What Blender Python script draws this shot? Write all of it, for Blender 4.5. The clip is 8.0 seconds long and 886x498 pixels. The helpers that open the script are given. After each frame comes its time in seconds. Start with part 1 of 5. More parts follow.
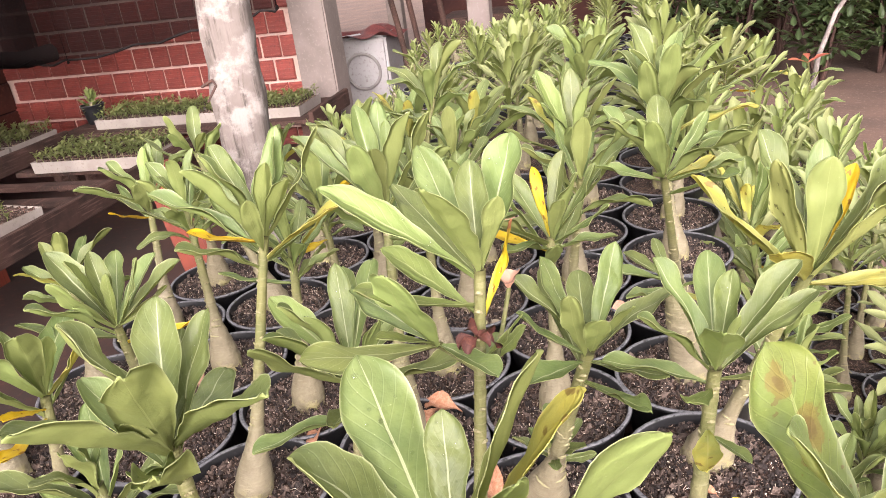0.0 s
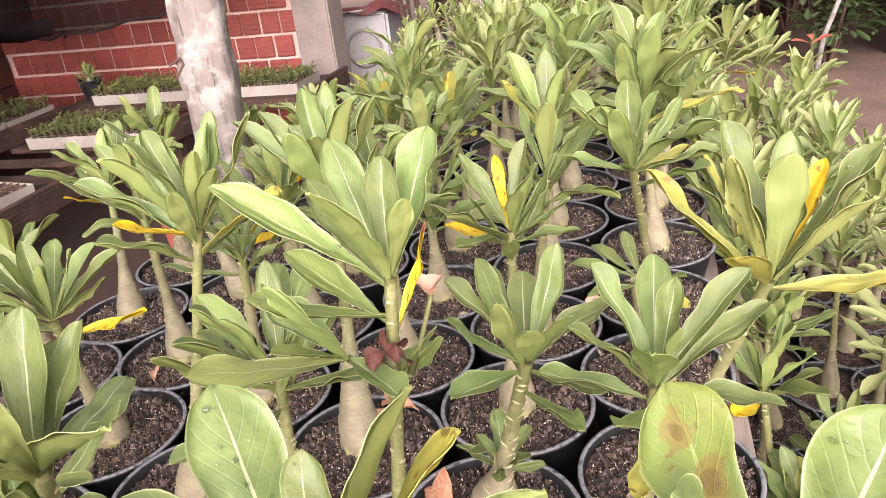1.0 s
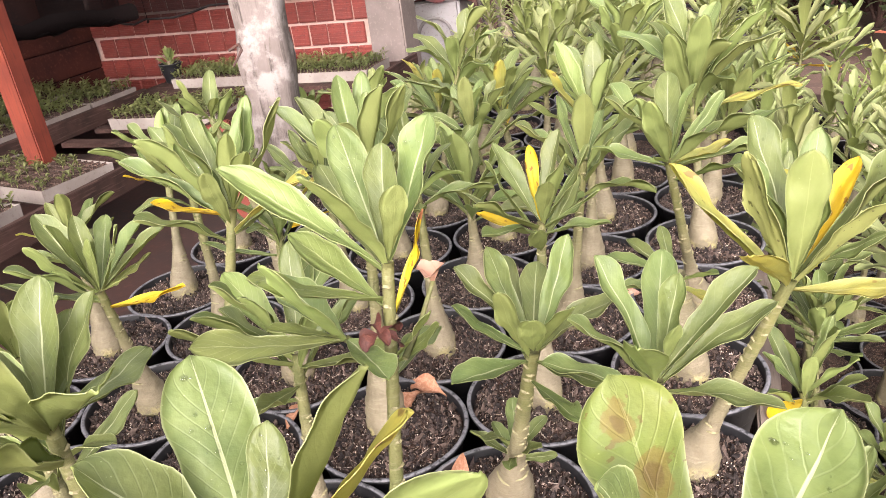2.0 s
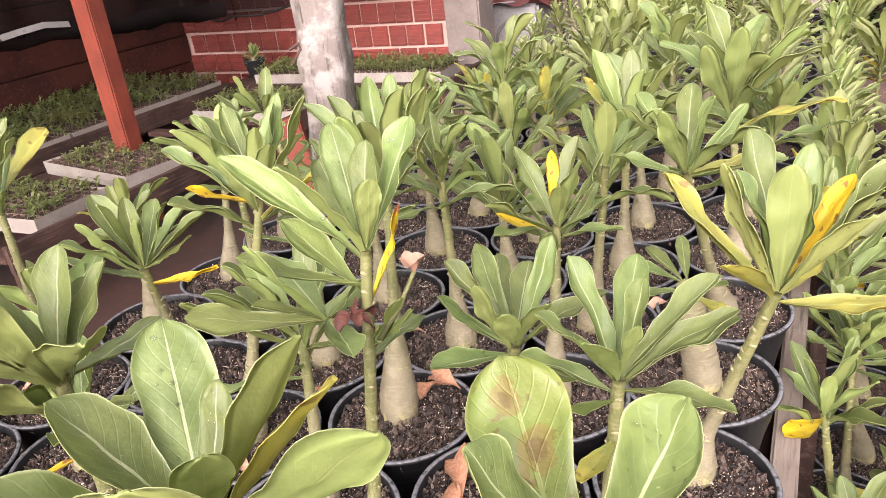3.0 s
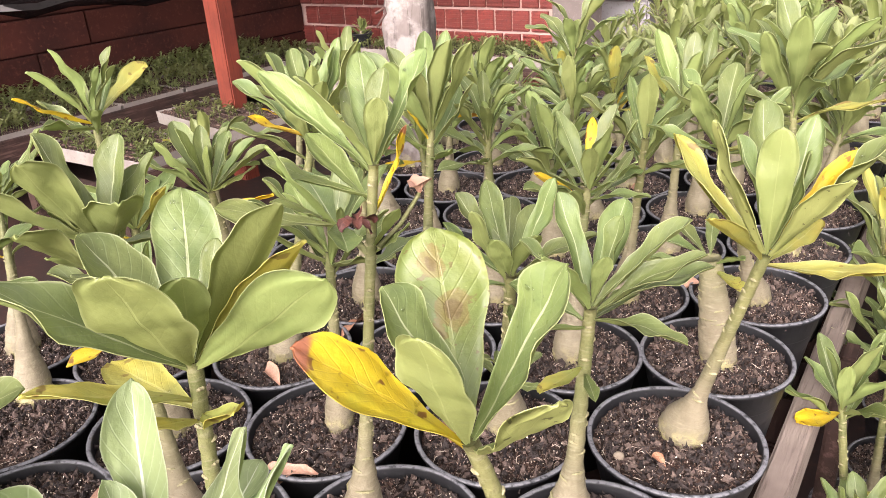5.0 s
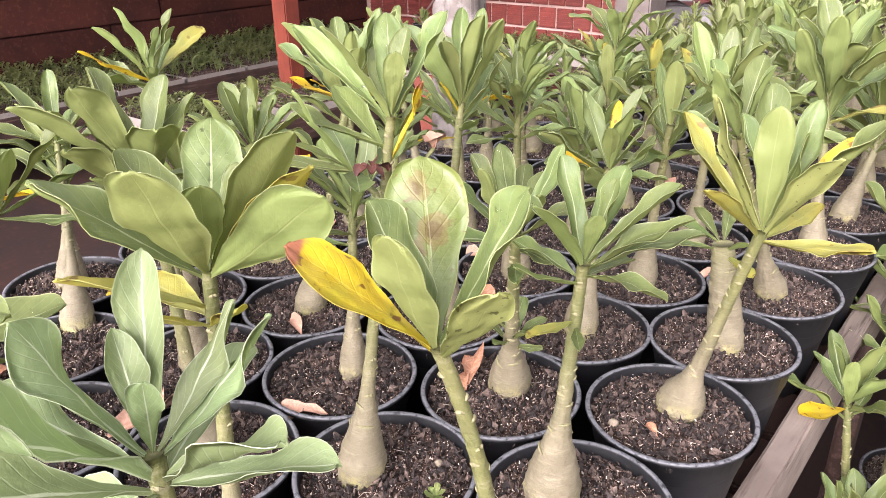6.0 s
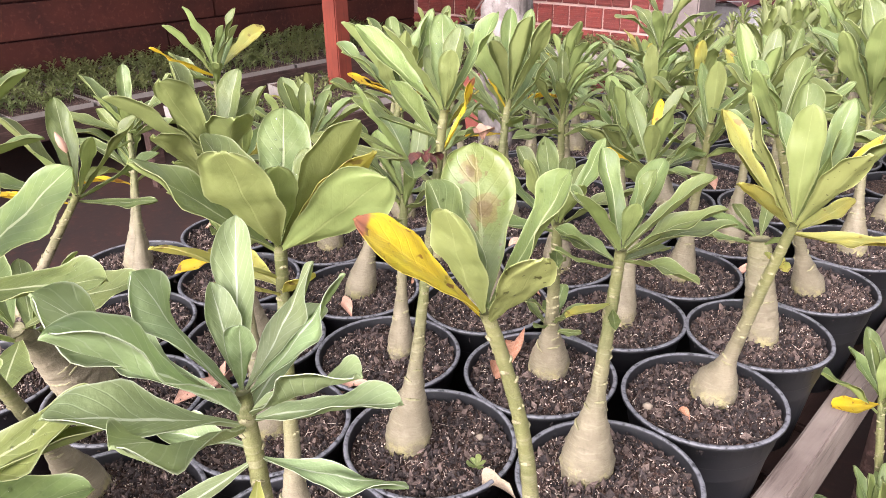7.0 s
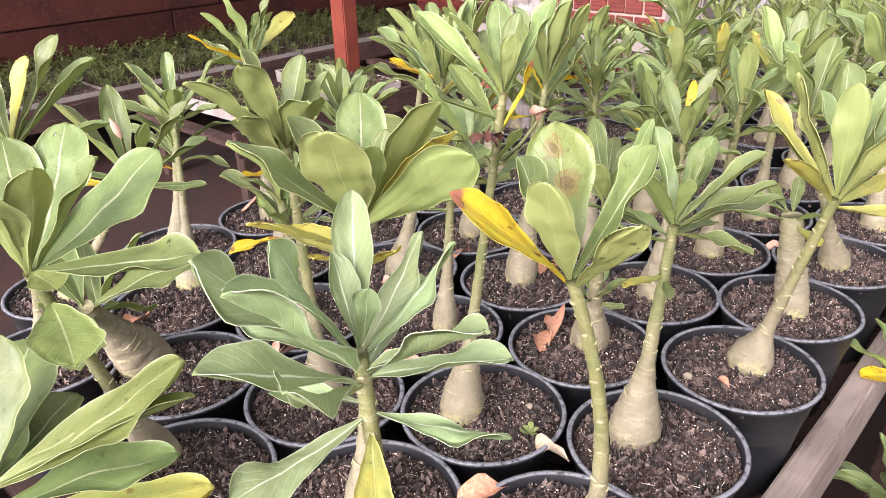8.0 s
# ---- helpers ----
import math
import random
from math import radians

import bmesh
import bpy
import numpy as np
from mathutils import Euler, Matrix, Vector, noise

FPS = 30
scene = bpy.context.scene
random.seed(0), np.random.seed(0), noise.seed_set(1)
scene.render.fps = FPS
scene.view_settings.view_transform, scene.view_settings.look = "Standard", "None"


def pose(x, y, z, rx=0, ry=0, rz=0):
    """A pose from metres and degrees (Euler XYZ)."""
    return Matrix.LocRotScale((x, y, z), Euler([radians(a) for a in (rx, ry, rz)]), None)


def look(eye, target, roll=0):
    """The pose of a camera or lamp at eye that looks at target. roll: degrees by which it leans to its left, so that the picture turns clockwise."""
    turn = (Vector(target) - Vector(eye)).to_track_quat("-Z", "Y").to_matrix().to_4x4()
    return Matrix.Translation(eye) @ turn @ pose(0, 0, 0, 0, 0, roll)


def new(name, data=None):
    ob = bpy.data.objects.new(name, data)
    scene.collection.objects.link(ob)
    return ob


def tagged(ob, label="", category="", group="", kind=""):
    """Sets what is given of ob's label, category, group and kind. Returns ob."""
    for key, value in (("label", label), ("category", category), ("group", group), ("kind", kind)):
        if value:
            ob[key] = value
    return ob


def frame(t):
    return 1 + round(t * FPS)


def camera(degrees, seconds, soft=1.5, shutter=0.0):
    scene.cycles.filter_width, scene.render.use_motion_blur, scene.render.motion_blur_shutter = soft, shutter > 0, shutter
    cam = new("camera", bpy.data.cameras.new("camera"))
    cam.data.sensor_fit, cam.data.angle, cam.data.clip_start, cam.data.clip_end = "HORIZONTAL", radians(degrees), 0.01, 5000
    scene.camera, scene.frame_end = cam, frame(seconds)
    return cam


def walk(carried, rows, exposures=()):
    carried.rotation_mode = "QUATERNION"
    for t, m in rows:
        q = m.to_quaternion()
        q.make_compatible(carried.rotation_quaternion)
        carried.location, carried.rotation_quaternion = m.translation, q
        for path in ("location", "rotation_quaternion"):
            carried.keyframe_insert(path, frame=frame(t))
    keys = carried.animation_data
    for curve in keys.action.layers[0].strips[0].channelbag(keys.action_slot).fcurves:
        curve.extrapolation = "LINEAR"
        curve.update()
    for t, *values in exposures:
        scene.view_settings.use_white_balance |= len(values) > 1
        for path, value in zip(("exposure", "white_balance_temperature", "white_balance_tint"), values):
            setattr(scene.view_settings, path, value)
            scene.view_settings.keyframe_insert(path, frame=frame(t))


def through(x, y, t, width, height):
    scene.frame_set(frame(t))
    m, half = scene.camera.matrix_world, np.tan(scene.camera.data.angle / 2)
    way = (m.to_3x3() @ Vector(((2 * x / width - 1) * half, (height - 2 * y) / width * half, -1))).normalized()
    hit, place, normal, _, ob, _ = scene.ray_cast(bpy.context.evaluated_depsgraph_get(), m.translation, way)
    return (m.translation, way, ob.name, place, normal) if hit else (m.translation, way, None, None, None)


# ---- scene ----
cam = camera(61.38, 8.0, soft=0.75)
# seconds, eye x y z, turns about x y z in degrees
PATH = [
    (0, -0.1270, -0.6907, 1.2676, 66.42, 6.77, 12.67),
    (0.5, -0.1094, -0.6612, 1.2641, 65.27, 6.88, 13.02),
    (1, -0.0880, -0.6401, 1.2591, 64.84, 6.45, 13.42),
    (1.5, -0.0699, -0.6340, 1.2585, 64.84, 6.60, 15.72),
    (1.7, -0.0641, -0.6344, 1.2565, 64.58, 6.63, 16.98),
    (2.8, -0.0030, -0.6406, 1.2582, 65.49, 6.83, 24.57),
    (3, 0.0092, -0.6415, 1.2581, 65.54, 6.36, 25.54),
    (3.5, 0.0348, -0.6454, 1.2520, 65.27, 5.57, 27.05),
    (4, 0.0537, -0.6598, 1.2484, 65.43, 5.38, 29.35),
    (4.5, 0.0656, -0.6637, 1.2425, 65.27, 4.19, 31.68),
    (4.7, 0.0734, -0.6648, 1.2382, 65.24, 3.72, 32.91),
    (5.8, 0.1265, -0.6817, 1.2250, 65.97, 1.97, 38.40),
    (6, 0.1360, -0.6867, 1.2197, 65.42, 0.88, 39.60),
    (6.5, 0.1540, -0.6993, 1.2199, 64.85, 1.51, 42.07),
    (7, 0.1595, -0.7217, 1.2259, 65.45, 1.00, 42.96),
    (7.5, 0.1536, -0.7508, 1.2277, 64.70, 0.87, 41.35),
    (8, 0.1449, -0.7741, 1.2322, 64.33, 1.52, 42.73),
]
walk(cam, [(t, pose(x, y, z, rx, ry, rz)) for t, x, y, z, rx, ry, rz in PATH], exposures=[(0.0, 2.41, 6850, 20), (4.5, 2.36, 6850, 20), (6.5, 2.37, 6350, 21), (8.0, 2.37, 6350, 21)])

# ---- world and light ----
world = bpy.data.worlds.new("sky")
scene.world = world
world.use_nodes = True
wn, wl = world.node_tree.nodes, world.node_tree.links
wn.clear()
sky = wn.new("ShaderNodeTexSky")
sky.sky_type = "NISHITA"
sky.sun_disc = False
sky.sun_elevation, sky.sun_rotation = radians(28), radians(170)
sky.air_density, sky.dust_density, sky.ozone_density = 1.0, 4.0, 1.0
soft_sky = wn.new("ShaderNodeHueSaturation")
soft_sky.inputs["Saturation"].default_value = 0.12
bg = wn.new("ShaderNodeBackground")
bg.inputs["Strength"].default_value = 0.147
wo = wn.new("ShaderNodeOutputWorld")
wl.new(sky.outputs[0], soft_sky.inputs["Color"])
wl.new(soft_sky.outputs[0], bg.inputs["Color"])
wl.new(bg.outputs[0], wo.inputs["Surface"])
sun = new("sun", bpy.data.lights.new("sun", "SUN"))
sun.data.energy, sun.data.angle, sun.data.color = 0.64, radians(80), (1.0, 0.95, 0.88)
sun.matrix_world = look((0.8, -4.0, 2.2), (0, 0, 0))

# ---- materials ----


def nodes_of(name, rough=0.6, metal=0.0, spec=0.5):
    m = bpy.data.materials.new(name)
    m.use_nodes = True
    nt = m.node_tree
    b = nt.nodes["Principled BSDF"]
    b.inputs["Roughness"].default_value = rough
    b.inputs["Metallic"].default_value = metal
    b.inputs["Specular IOR Level"].default_value = spec
    return m, nt, b


def noise_tex(nt, scale, detail=4.0, rough=0.55, vec=None):
    n = nt.nodes.new("ShaderNodeTexNoise")
    n.inputs["Scale"].default_value, n.inputs["Detail"].default_value = scale, detail
    n.inputs["Roughness"].default_value = rough
    if vec is not None:
        nt.links.new(vec, n.inputs["Vector"])
    return n.outputs["Fac"]


def ramp(nt, fac, stops):
    r = nt.nodes.new("ShaderNodeValToRGB")
    e = r.color_ramp.elements
    while len(e) < len(stops):
        e.new(0.5)
    for el, (p, c) in zip(e, stops):
        el.position, el.color = p, (*c, 1) if len(c) == 3 else c
    nt.links.new(fac, r.inputs["Fac"])
    return r.outputs["Color"]


def mixc(nt, fac, a, b, mode="MIX"):
    m = nt.nodes.new("ShaderNodeMix")
    m.data_type, m.blend_type = "RGBA", mode
    for sock, v in ((m.inputs["Factor"], fac), (m.inputs["A"], a), (m.inputs["B"], b)):
        if isinstance(v, (int, float)):
            sock.default_value = v
        elif isinstance(v, tuple):
            sock.default_value = (*v, 1)
        else:
            nt.links.new(v, sock)
    return m.outputs["Result"]


def math_node(nt, op, a, b=None, clamp=False):
    m = nt.nodes.new("ShaderNodeMath")
    m.operation, m.use_clamp = op, clamp
    for i, v in enumerate((a, b)):
        if v is None:
            continue
        if isinstance(v, (int, float)):
            m.inputs[i].default_value = v
        else:
            nt.links.new(v, m.inputs[i])
    return m.outputs[0]


def smooth(nt, fac, lo, hi):
    m = nt.nodes.new("ShaderNodeMapRange")
    m.interpolation_type = "SMOOTHSTEP"
    m.inputs["From Min"].default_value, m.inputs["From Max"].default_value = lo, hi
    nt.links.new(fac, m.inputs["Value"])
    return m.outputs["Result"]


def bump(nt, b, height, strength=0.3, dist=0.002):
    n = nt.nodes.new("ShaderNodeBump")
    n.inputs["Strength"].default_value, n.inputs["Distance"].default_value = strength, dist
    nt.links.new(height, n.inputs["Height"])
    nt.links.new(n.outputs[0], b.inputs["Normal"])


def coords(nt, kind="Object"):
    return nt.nodes.new("ShaderNodeTexCoord").outputs[kind]


def random_of(nt):
    return nt.nodes.new("ShaderNodeObjectInfo").outputs["Random"]


def island_of(nt):
    return nt.nodes.new("ShaderNodeNewGeometry").outputs["Random Per Island"]


def two_scale(name, c1, c2, c3, s1, s2, rough=0.7, relief=0.3, dist=0.003, spec=0.4, rnd=None, kind="Object"):
    """Base colour c1 to c2 at a large scale, c3 flecks at a small one, fine relief."""
    m, nt, b = nodes_of(name, rough, 0, spec)
    v = coords(nt, kind)
    big = noise_tex(nt, s1, 5, 0.6, v)
    fine = noise_tex(nt, s2, 6, 0.65, v)
    col = mixc(nt, smooth(nt, big, 0.35, 0.65), c1, c2)
    col = mixc(nt, smooth(nt, fine, 0.52, 0.72), col, c3)
    if rnd:
        f = math_node(nt, "MULTIPLY_ADD", random_of(nt) if rnd[0] == "object" else island_of(nt), rnd[1])
        f.node.inputs[2].default_value = 1 - rnd[1] / 2
        hsv = nt.nodes.new("ShaderNodeHueSaturation")
        nt.links.new(f, hsv.inputs["Value"])
        nt.links.new(col, hsv.inputs["Color"])
        col = hsv.outputs[0]
    nt.links.new(col, b.inputs["Base Color"])
    bump(nt, b, fine, relief, dist)
    return m


def wood(name, c1, c2, c3, axis, rough=0.8, relief=0.5):
    """Timber with grain along one axis, stains and cracks."""
    m, nt, b = nodes_of(name, rough, 0, 0.15)
    mp = nt.nodes.new("ShaderNodeMapping")
    mp.inputs["Scale"].default_value = [6 if k == axis else 90 for k in range(3)]
    v = coords(nt)
    nt.links.new(v, mp.inputs[0])
    grain = noise_tex(nt, 1.0, 6, 0.65, mp.outputs[0])
    stain = noise_tex(nt, 7, 4, 0.6, v)
    col = mixc(nt, smooth(nt, stain, 0.35, 0.68), c1, c2)
    col = mixc(nt, smooth(nt, grain, 0.5, 0.72), col, c3)
    nt.links.new(col, b.inputs["Base Color"])
    bump(nt, b, grain, relief, 0.003)
    return m


def leaf_material(name, base, dark, vein, edge, rough, spots=None, through=0.48, vein_w=0.05, spec=0.5, side_k=0.16, mid_k=0.6, rings=(), glow=(0.56, 0.62, 0.26), glow_k=0.4, wither=False, rim_k=0.6):
    """Leaf skin: midrib, side veins and pale margin from the leaf's own length and width."""
    m, nt, b = nodes_of(name, rough, 0, spec)
    uv = nt.nodes.new("ShaderNodeUVMap")
    uv.uv_map = "leaf"
    sep = nt.nodes.new("ShaderNodeSeparateXYZ")
    nt.links.new(uv.outputs[0], sep.inputs[0])
    u, v = sep.outputs[0], sep.outputs[1]
    across = math_node(nt, "ABSOLUTE", math_node(nt, "SUBTRACT", v, 0.5))
    obj = coords(nt)
    rnd = random_of(nt)
    n1 = noise_tex(nt, 3.0, 4, 0.6, obj)
    n2 = noise_tex(nt, 28.0, 3, 0.6, obj)
    col = mixc(nt, smooth(nt, n1, 0.3, 0.7), base, dark)
    col = mixc(nt, math_node(nt, "MULTIPLY", smooth(nt, n2, 0.45, 0.7), 0.22), col, dark)
    hsv = nt.nodes.new("ShaderNodeHueSaturation")
    val = math_node(nt, "MULTIPLY_ADD", rnd, 0.32)
    val.node.inputs[2].default_value = 0.84
    hue = math_node(nt, "MULTIPLY_ADD", rnd, 0.03)
    hue.node.inputs[2].default_value = 0.487
    nt.links.new(val, hsv.inputs["Value"])
    nt.links.new(hue, hsv.inputs["Hue"])
    nt.links.new(col, hsv.inputs["Color"])
    col = hsv.outputs[0]
    # side veins run forward from the midrib
    wave = math_node(nt, "SINE", math_node(nt, "MULTIPLY", math_node(nt, "SUBTRACT", u, math_node(nt, "MULTIPLY", across, 0.55)), 62.0))
    side = smooth(nt, wave, 0.86, 1.0)
    col = mixc(nt, math_node(nt, "MULTIPLY", side, side_k), col, vein)
    mid_w = math_node(nt, "MULTIPLY_ADD", math_node(nt, "SUBTRACT", 1.0, u), vein_w)
    mid_w.node.inputs[2].default_value = 0.009
    mid = math_node(nt, "SUBTRACT", 1.0, smooth(nt, math_node(nt, "DIVIDE", across, mid_w), 0.6, 1.15))
    col = mixc(nt, math_node(nt, "MULTIPLY", mid, mid_k), col, vein)
    rim = smooth(nt, across, 0.466, 0.502)
    col = mixc(nt, math_node(nt, "MULTIPLY", rim, rim_k), col, edge)
    # pale drops and dust specks
    dust = smooth(nt, noise_tex(nt, 44.0, 2, 0.5, obj), 0.71, 0.75)
    col = mixc(nt, math_node(nt, "MULTIPLY", dust, 0.4), col, edge)
    if spots:
        tint, spot, amount = spots
        big = noise_tex(nt, 1.7, 3, 0.5, obj)
        col = mixc(nt, smooth(nt, big, 0.5 - 0.25 * amount, 0.75 - 0.25 * amount), col, tint)
        blot = noise_tex(nt, 5.2 if amount > 0.45 else 6.5 if amount > 0.35 else 17.0, 3, 0.5, obj)
        col = mixc(nt, smooth(nt, blot, 0.57 if amount > 0.45 else 0.6 if amount > 0.35 else 0.645, 0.6 if amount > 0.45 else 0.64 if amount > 0.35 else 0.67), col, spot)
    if rings:
        for ru, rv, rr in rings:
            du, dv = math_node(nt, "SUBTRACT", u, ru), math_node(nt, "MULTIPLY", math_node(nt, "SUBTRACT", v, rv), 0.5)
            dist = math_node(nt, "SQRT", math_node(nt, "ADD", math_node(nt, "MULTIPLY", du, du), math_node(nt, "MULTIPLY", dv, dv)))
            dist = math_node(nt, "ADD", dist, math_node(nt, "MULTIPLY", math_node(nt, "SUBTRACT", noise_tex(nt, 9.0, 4, 0.65, obj), 0.5), 0.16))
            inside = math_node(nt, "SUBTRACT", 1.0, smooth(nt, dist, rr * 0.85, rr))
            core = math_node(nt, "SUBTRACT", 1.0, smooth(nt, dist, rr * 0.35, rr * 0.5))
            col = mixc(nt, math_node(nt, "MULTIPLY", inside, 0.85), col, (0.15, 0.115, 0.03))
            col = mixc(nt, math_node(nt, "MULTIPLY", core, 0.7), col, (0.09, 0.055, 0.018))
    if wither:
        burnt = math_node(nt, "ADD", u, math_node(nt, "MULTIPLY", noise_tex(nt, 4.0, 3, 0.5, obj), 0.25))
        col = mixc(nt, smooth(nt, burnt, 1.03, 1.07), col, (0.4, 0.15, 0.085))
    nt.links.new(col, b.inputs["Base Color"])
    hgt = math_node(nt, "ADD", math_node(nt, "MULTIPLY", n2, 0.7), math_node(nt, "MULTIPLY", math_node(nt, "ADD", math_node(nt, "MULTIPLY", side, side_k * 5), mid), -0.6))
    hgt = math_node(nt, "ADD", hgt, math_node(nt, "MULTIPLY", noise_tex(nt, 8.0, 3, 0.5, obj), 3.0))
    bump(nt, b, hgt, 0.3, 0.0016)
    gloss = math_node(nt, "MULTIPLY_ADD", noise_tex(nt, 5.0, 4, 0.6, obj), 0.5)
    gloss.node.inputs[2].default_value = rough - 0.22
    nt.links.new(gloss, b.inputs["Roughness"])
    tr = nt.nodes.new("ShaderNodeBsdfTranslucent")
    nt.links.new(mixc(nt, glow_k, col, glow), tr.inputs["Color"])
    mx = nt.nodes.new("ShaderNodeMixShader")
    mx.inputs[0].default_value = through
    out = nt.nodes["Material Output"]
    nt.links.new(b.outputs[0], mx.inputs[1])
    nt.links.new(tr.outputs[0], mx.inputs[2])
    nt.links.new(mx.outputs[0], out.inputs["Surface"])
    return m


LEAF_TOP = leaf_material("leaf_upper_green", (0.18, 0.222, 0.076), (0.106, 0.145, 0.05), (0.44, 0.47, 0.28), (0.44, 0.48, 0.27), 0.38, vein_w=0.035, spec=0.38, mid_k=0.8, through=0.4, glow_k=0.25, rim_k=0.75, side_k=0.09)
LEAF_YOUNG = leaf_material("leaf_young_pale_green", (0.225, 0.268, 0.085), (0.17, 0.212, 0.066), (0.48, 0.5, 0.27), (0.54, 0.57, 0.36), 0.38, vein_w=0.03, spec=0.4, mid_k=0.6)
LEAF_UNDER = leaf_material("leaf_underside", (0.283, 0.328, 0.115), (0.235, 0.285, 0.098), (0.4, 0.42, 0.18), (0.44, 0.47, 0.24), 0.45, vein_w=0.02, side_k=0.02, mid_k=0.4, through=0.5)
# green leaf for distant plants, made paler so the colour carries the haze
LEAF_FAR_HAZED = leaf_material("leaf_far_hazed_green", (0.315, 0.345, 0.155), (0.225, 0.26, 0.112), (0.38, 0.4, 0.23), (0.38, 0.4, 0.23), 0.5, spec=0.25)
LEAF_YELLOW = leaf_material("leaf_yellow", (0.62, 0.46, 0.03), (0.54, 0.44, 0.06), (0.55, 0.44, 0.1), (0.46, 0.4, 0.12), 0.45, ((0.66, 0.47, 0.02), (0.24, 0.11, 0.02), 0.5), glow=(0.85, 0.65, 0.06))
LEAF_SCORCHED = leaf_material("leaf_yellow_scorched_tip", (0.6, 0.45, 0.03), (0.5, 0.43, 0.06), (0.55, 0.44, 0.1), (0.46, 0.4, 0.12), 0.4, ((0.62, 0.46, 0.02), (0.2, 0.09, 0.02), 0.5), glow=(0.85, 0.65, 0.06), wither=True)
LEAF_TURNING = leaf_material("leaf_turning_yellow", (0.36, 0.37, 0.1), (0.3, 0.33, 0.095), (0.5, 0.5, 0.24), (0.5, 0.5, 0.24), 0.45, ((0.47, 0.42, 0.09), (0.2, 0.14, 0.04), 0.4), glow=(0.78, 0.72, 0.2))
LEAF_SPECKLED = leaf_material("leaf_pale_speckled", (0.34, 0.36, 0.125), (0.29, 0.315, 0.11), (0.4, 0.41, 0.17), (0.54, 0.55, 0.28), 0.45, ((0.34, 0.36, 0.125), (0.08, 0.075, 0.025), 0.3), vein_w=0.02, side_k=0.02, mid_k=0.4)
LEAF_SPOTTED = leaf_material("leaf_green_blotched", (0.145, 0.175, 0.045), (0.1, 0.13, 0.034), (0.3, 0.34, 0.14), (0.42, 0.44, 0.2), 0.33, ((0.155, 0.18, 0.045), (0.12, 0.1, 0.03), 0.3), through=0.36, glow_k=0.2, side_k=0.18, rings=((0.83, 0.42, 0.085), (0.6, 0.6, 0.105), (0.5, 0.36, 0.05)))
LEAF_WHITE = leaf_material("leaf_silver_green", (0.28, 0.345, 0.165), (0.2, 0.26, 0.12), (0.6, 0.64, 0.48), (0.56, 0.61, 0.45), 0.46, vein_w=0.05, mid_k=0.8, rim_k=0.8, glow_k=0.3)
LEAF_DRY = two_scale("dry_leaf", (0.3, 0.13, 0.07), (0.42, 0.22, 0.14), (0.16, 0.06, 0.03), 12, 60, 0.8)
PETAL_DRY = two_scale("withered_petal", (0.45, 0.27, 0.2), (0.36, 0.19, 0.13), (0.25, 0.13, 0.08), 20, 90, 0.7)


def stem_material():
    m, nt, b = nodes_of("adenium_bark", 0.62, 0, 0.35)
    v = coords(nt)
    sep = nt.nodes.new("ShaderNodeSeparateXYZ")
    nt.links.new(v, sep.inputs[0])
    big = noise_tex(nt, 30, 5, 0.6, v)
    st = nt.nodes.new("ShaderNodeMapping")
    st.inputs["Scale"].default_value = (60, 60, 420)
    nt.links.new(v, st.inputs[0])
    rings = noise_tex(nt, 1.0, 4, 0.6, st.outputs[0])
    low = mixc(nt, smooth(nt, big, 0.35, 0.65), (0.185, 0.157, 0.105), (0.13, 0.11, 0.07))
    high = mixc(nt, smooth(nt, big, 0.35, 0.65), (0.135, 0.132, 0.05), (0.09, 0.098, 0.033))
    col = mixc(nt, smooth(nt, sep.outputs[2], 0.16, 0.28), low, high)
    col = mixc(nt, math_node(nt, "MULTIPLY", smooth(nt, rings, 0.52, 0.7), 0.35), col, (0.26, 0.23, 0.155))
    col = mixc(nt, math_node(nt, "MULTIPLY", smooth(nt, noise_tex(nt, 110, 4, 0.65, v), 0.55, 0.75), 0.5), col, (0.1, 0.085, 0.05))
    crust = math_node(nt, "MULTIPLY", smooth(nt, noise_tex(nt, 95, 5, 0.7, v), 0.45, 0.6), math_node(nt, "SUBTRACT", 1.0, smooth(nt, sep.outputs[2], 0.118, 0.14)))
    col = mixc(nt, math_node(nt, "MULTIPLY", crust, 0.75), col, (0.3, 0.27, 0.12))
    nt.links.new(col, b.inputs["Base Color"])
    skin = math_node(nt, "ADD", rings, math_node(nt, "MULTIPLY", noise_tex(nt, 240, 5, 0.7, v), 0.9))
    bump(nt, b, math_node(nt, "ADD", skin, crust), 0.6, 0.0016)
    return m


WATER, wnt, wb = nodes_of("water", 0.03, 0, 0.5)
wb.inputs["Transmission Weight"].default_value, wb.inputs["IOR"].default_value = 1.0, 1.33
BARK = stem_material()
SCAR = two_scale("leaf_scar", (0.22, 0.2, 0.11), (0.17, 0.155, 0.08), (0.13, 0.105, 0.05), 40, 200, 0.7)


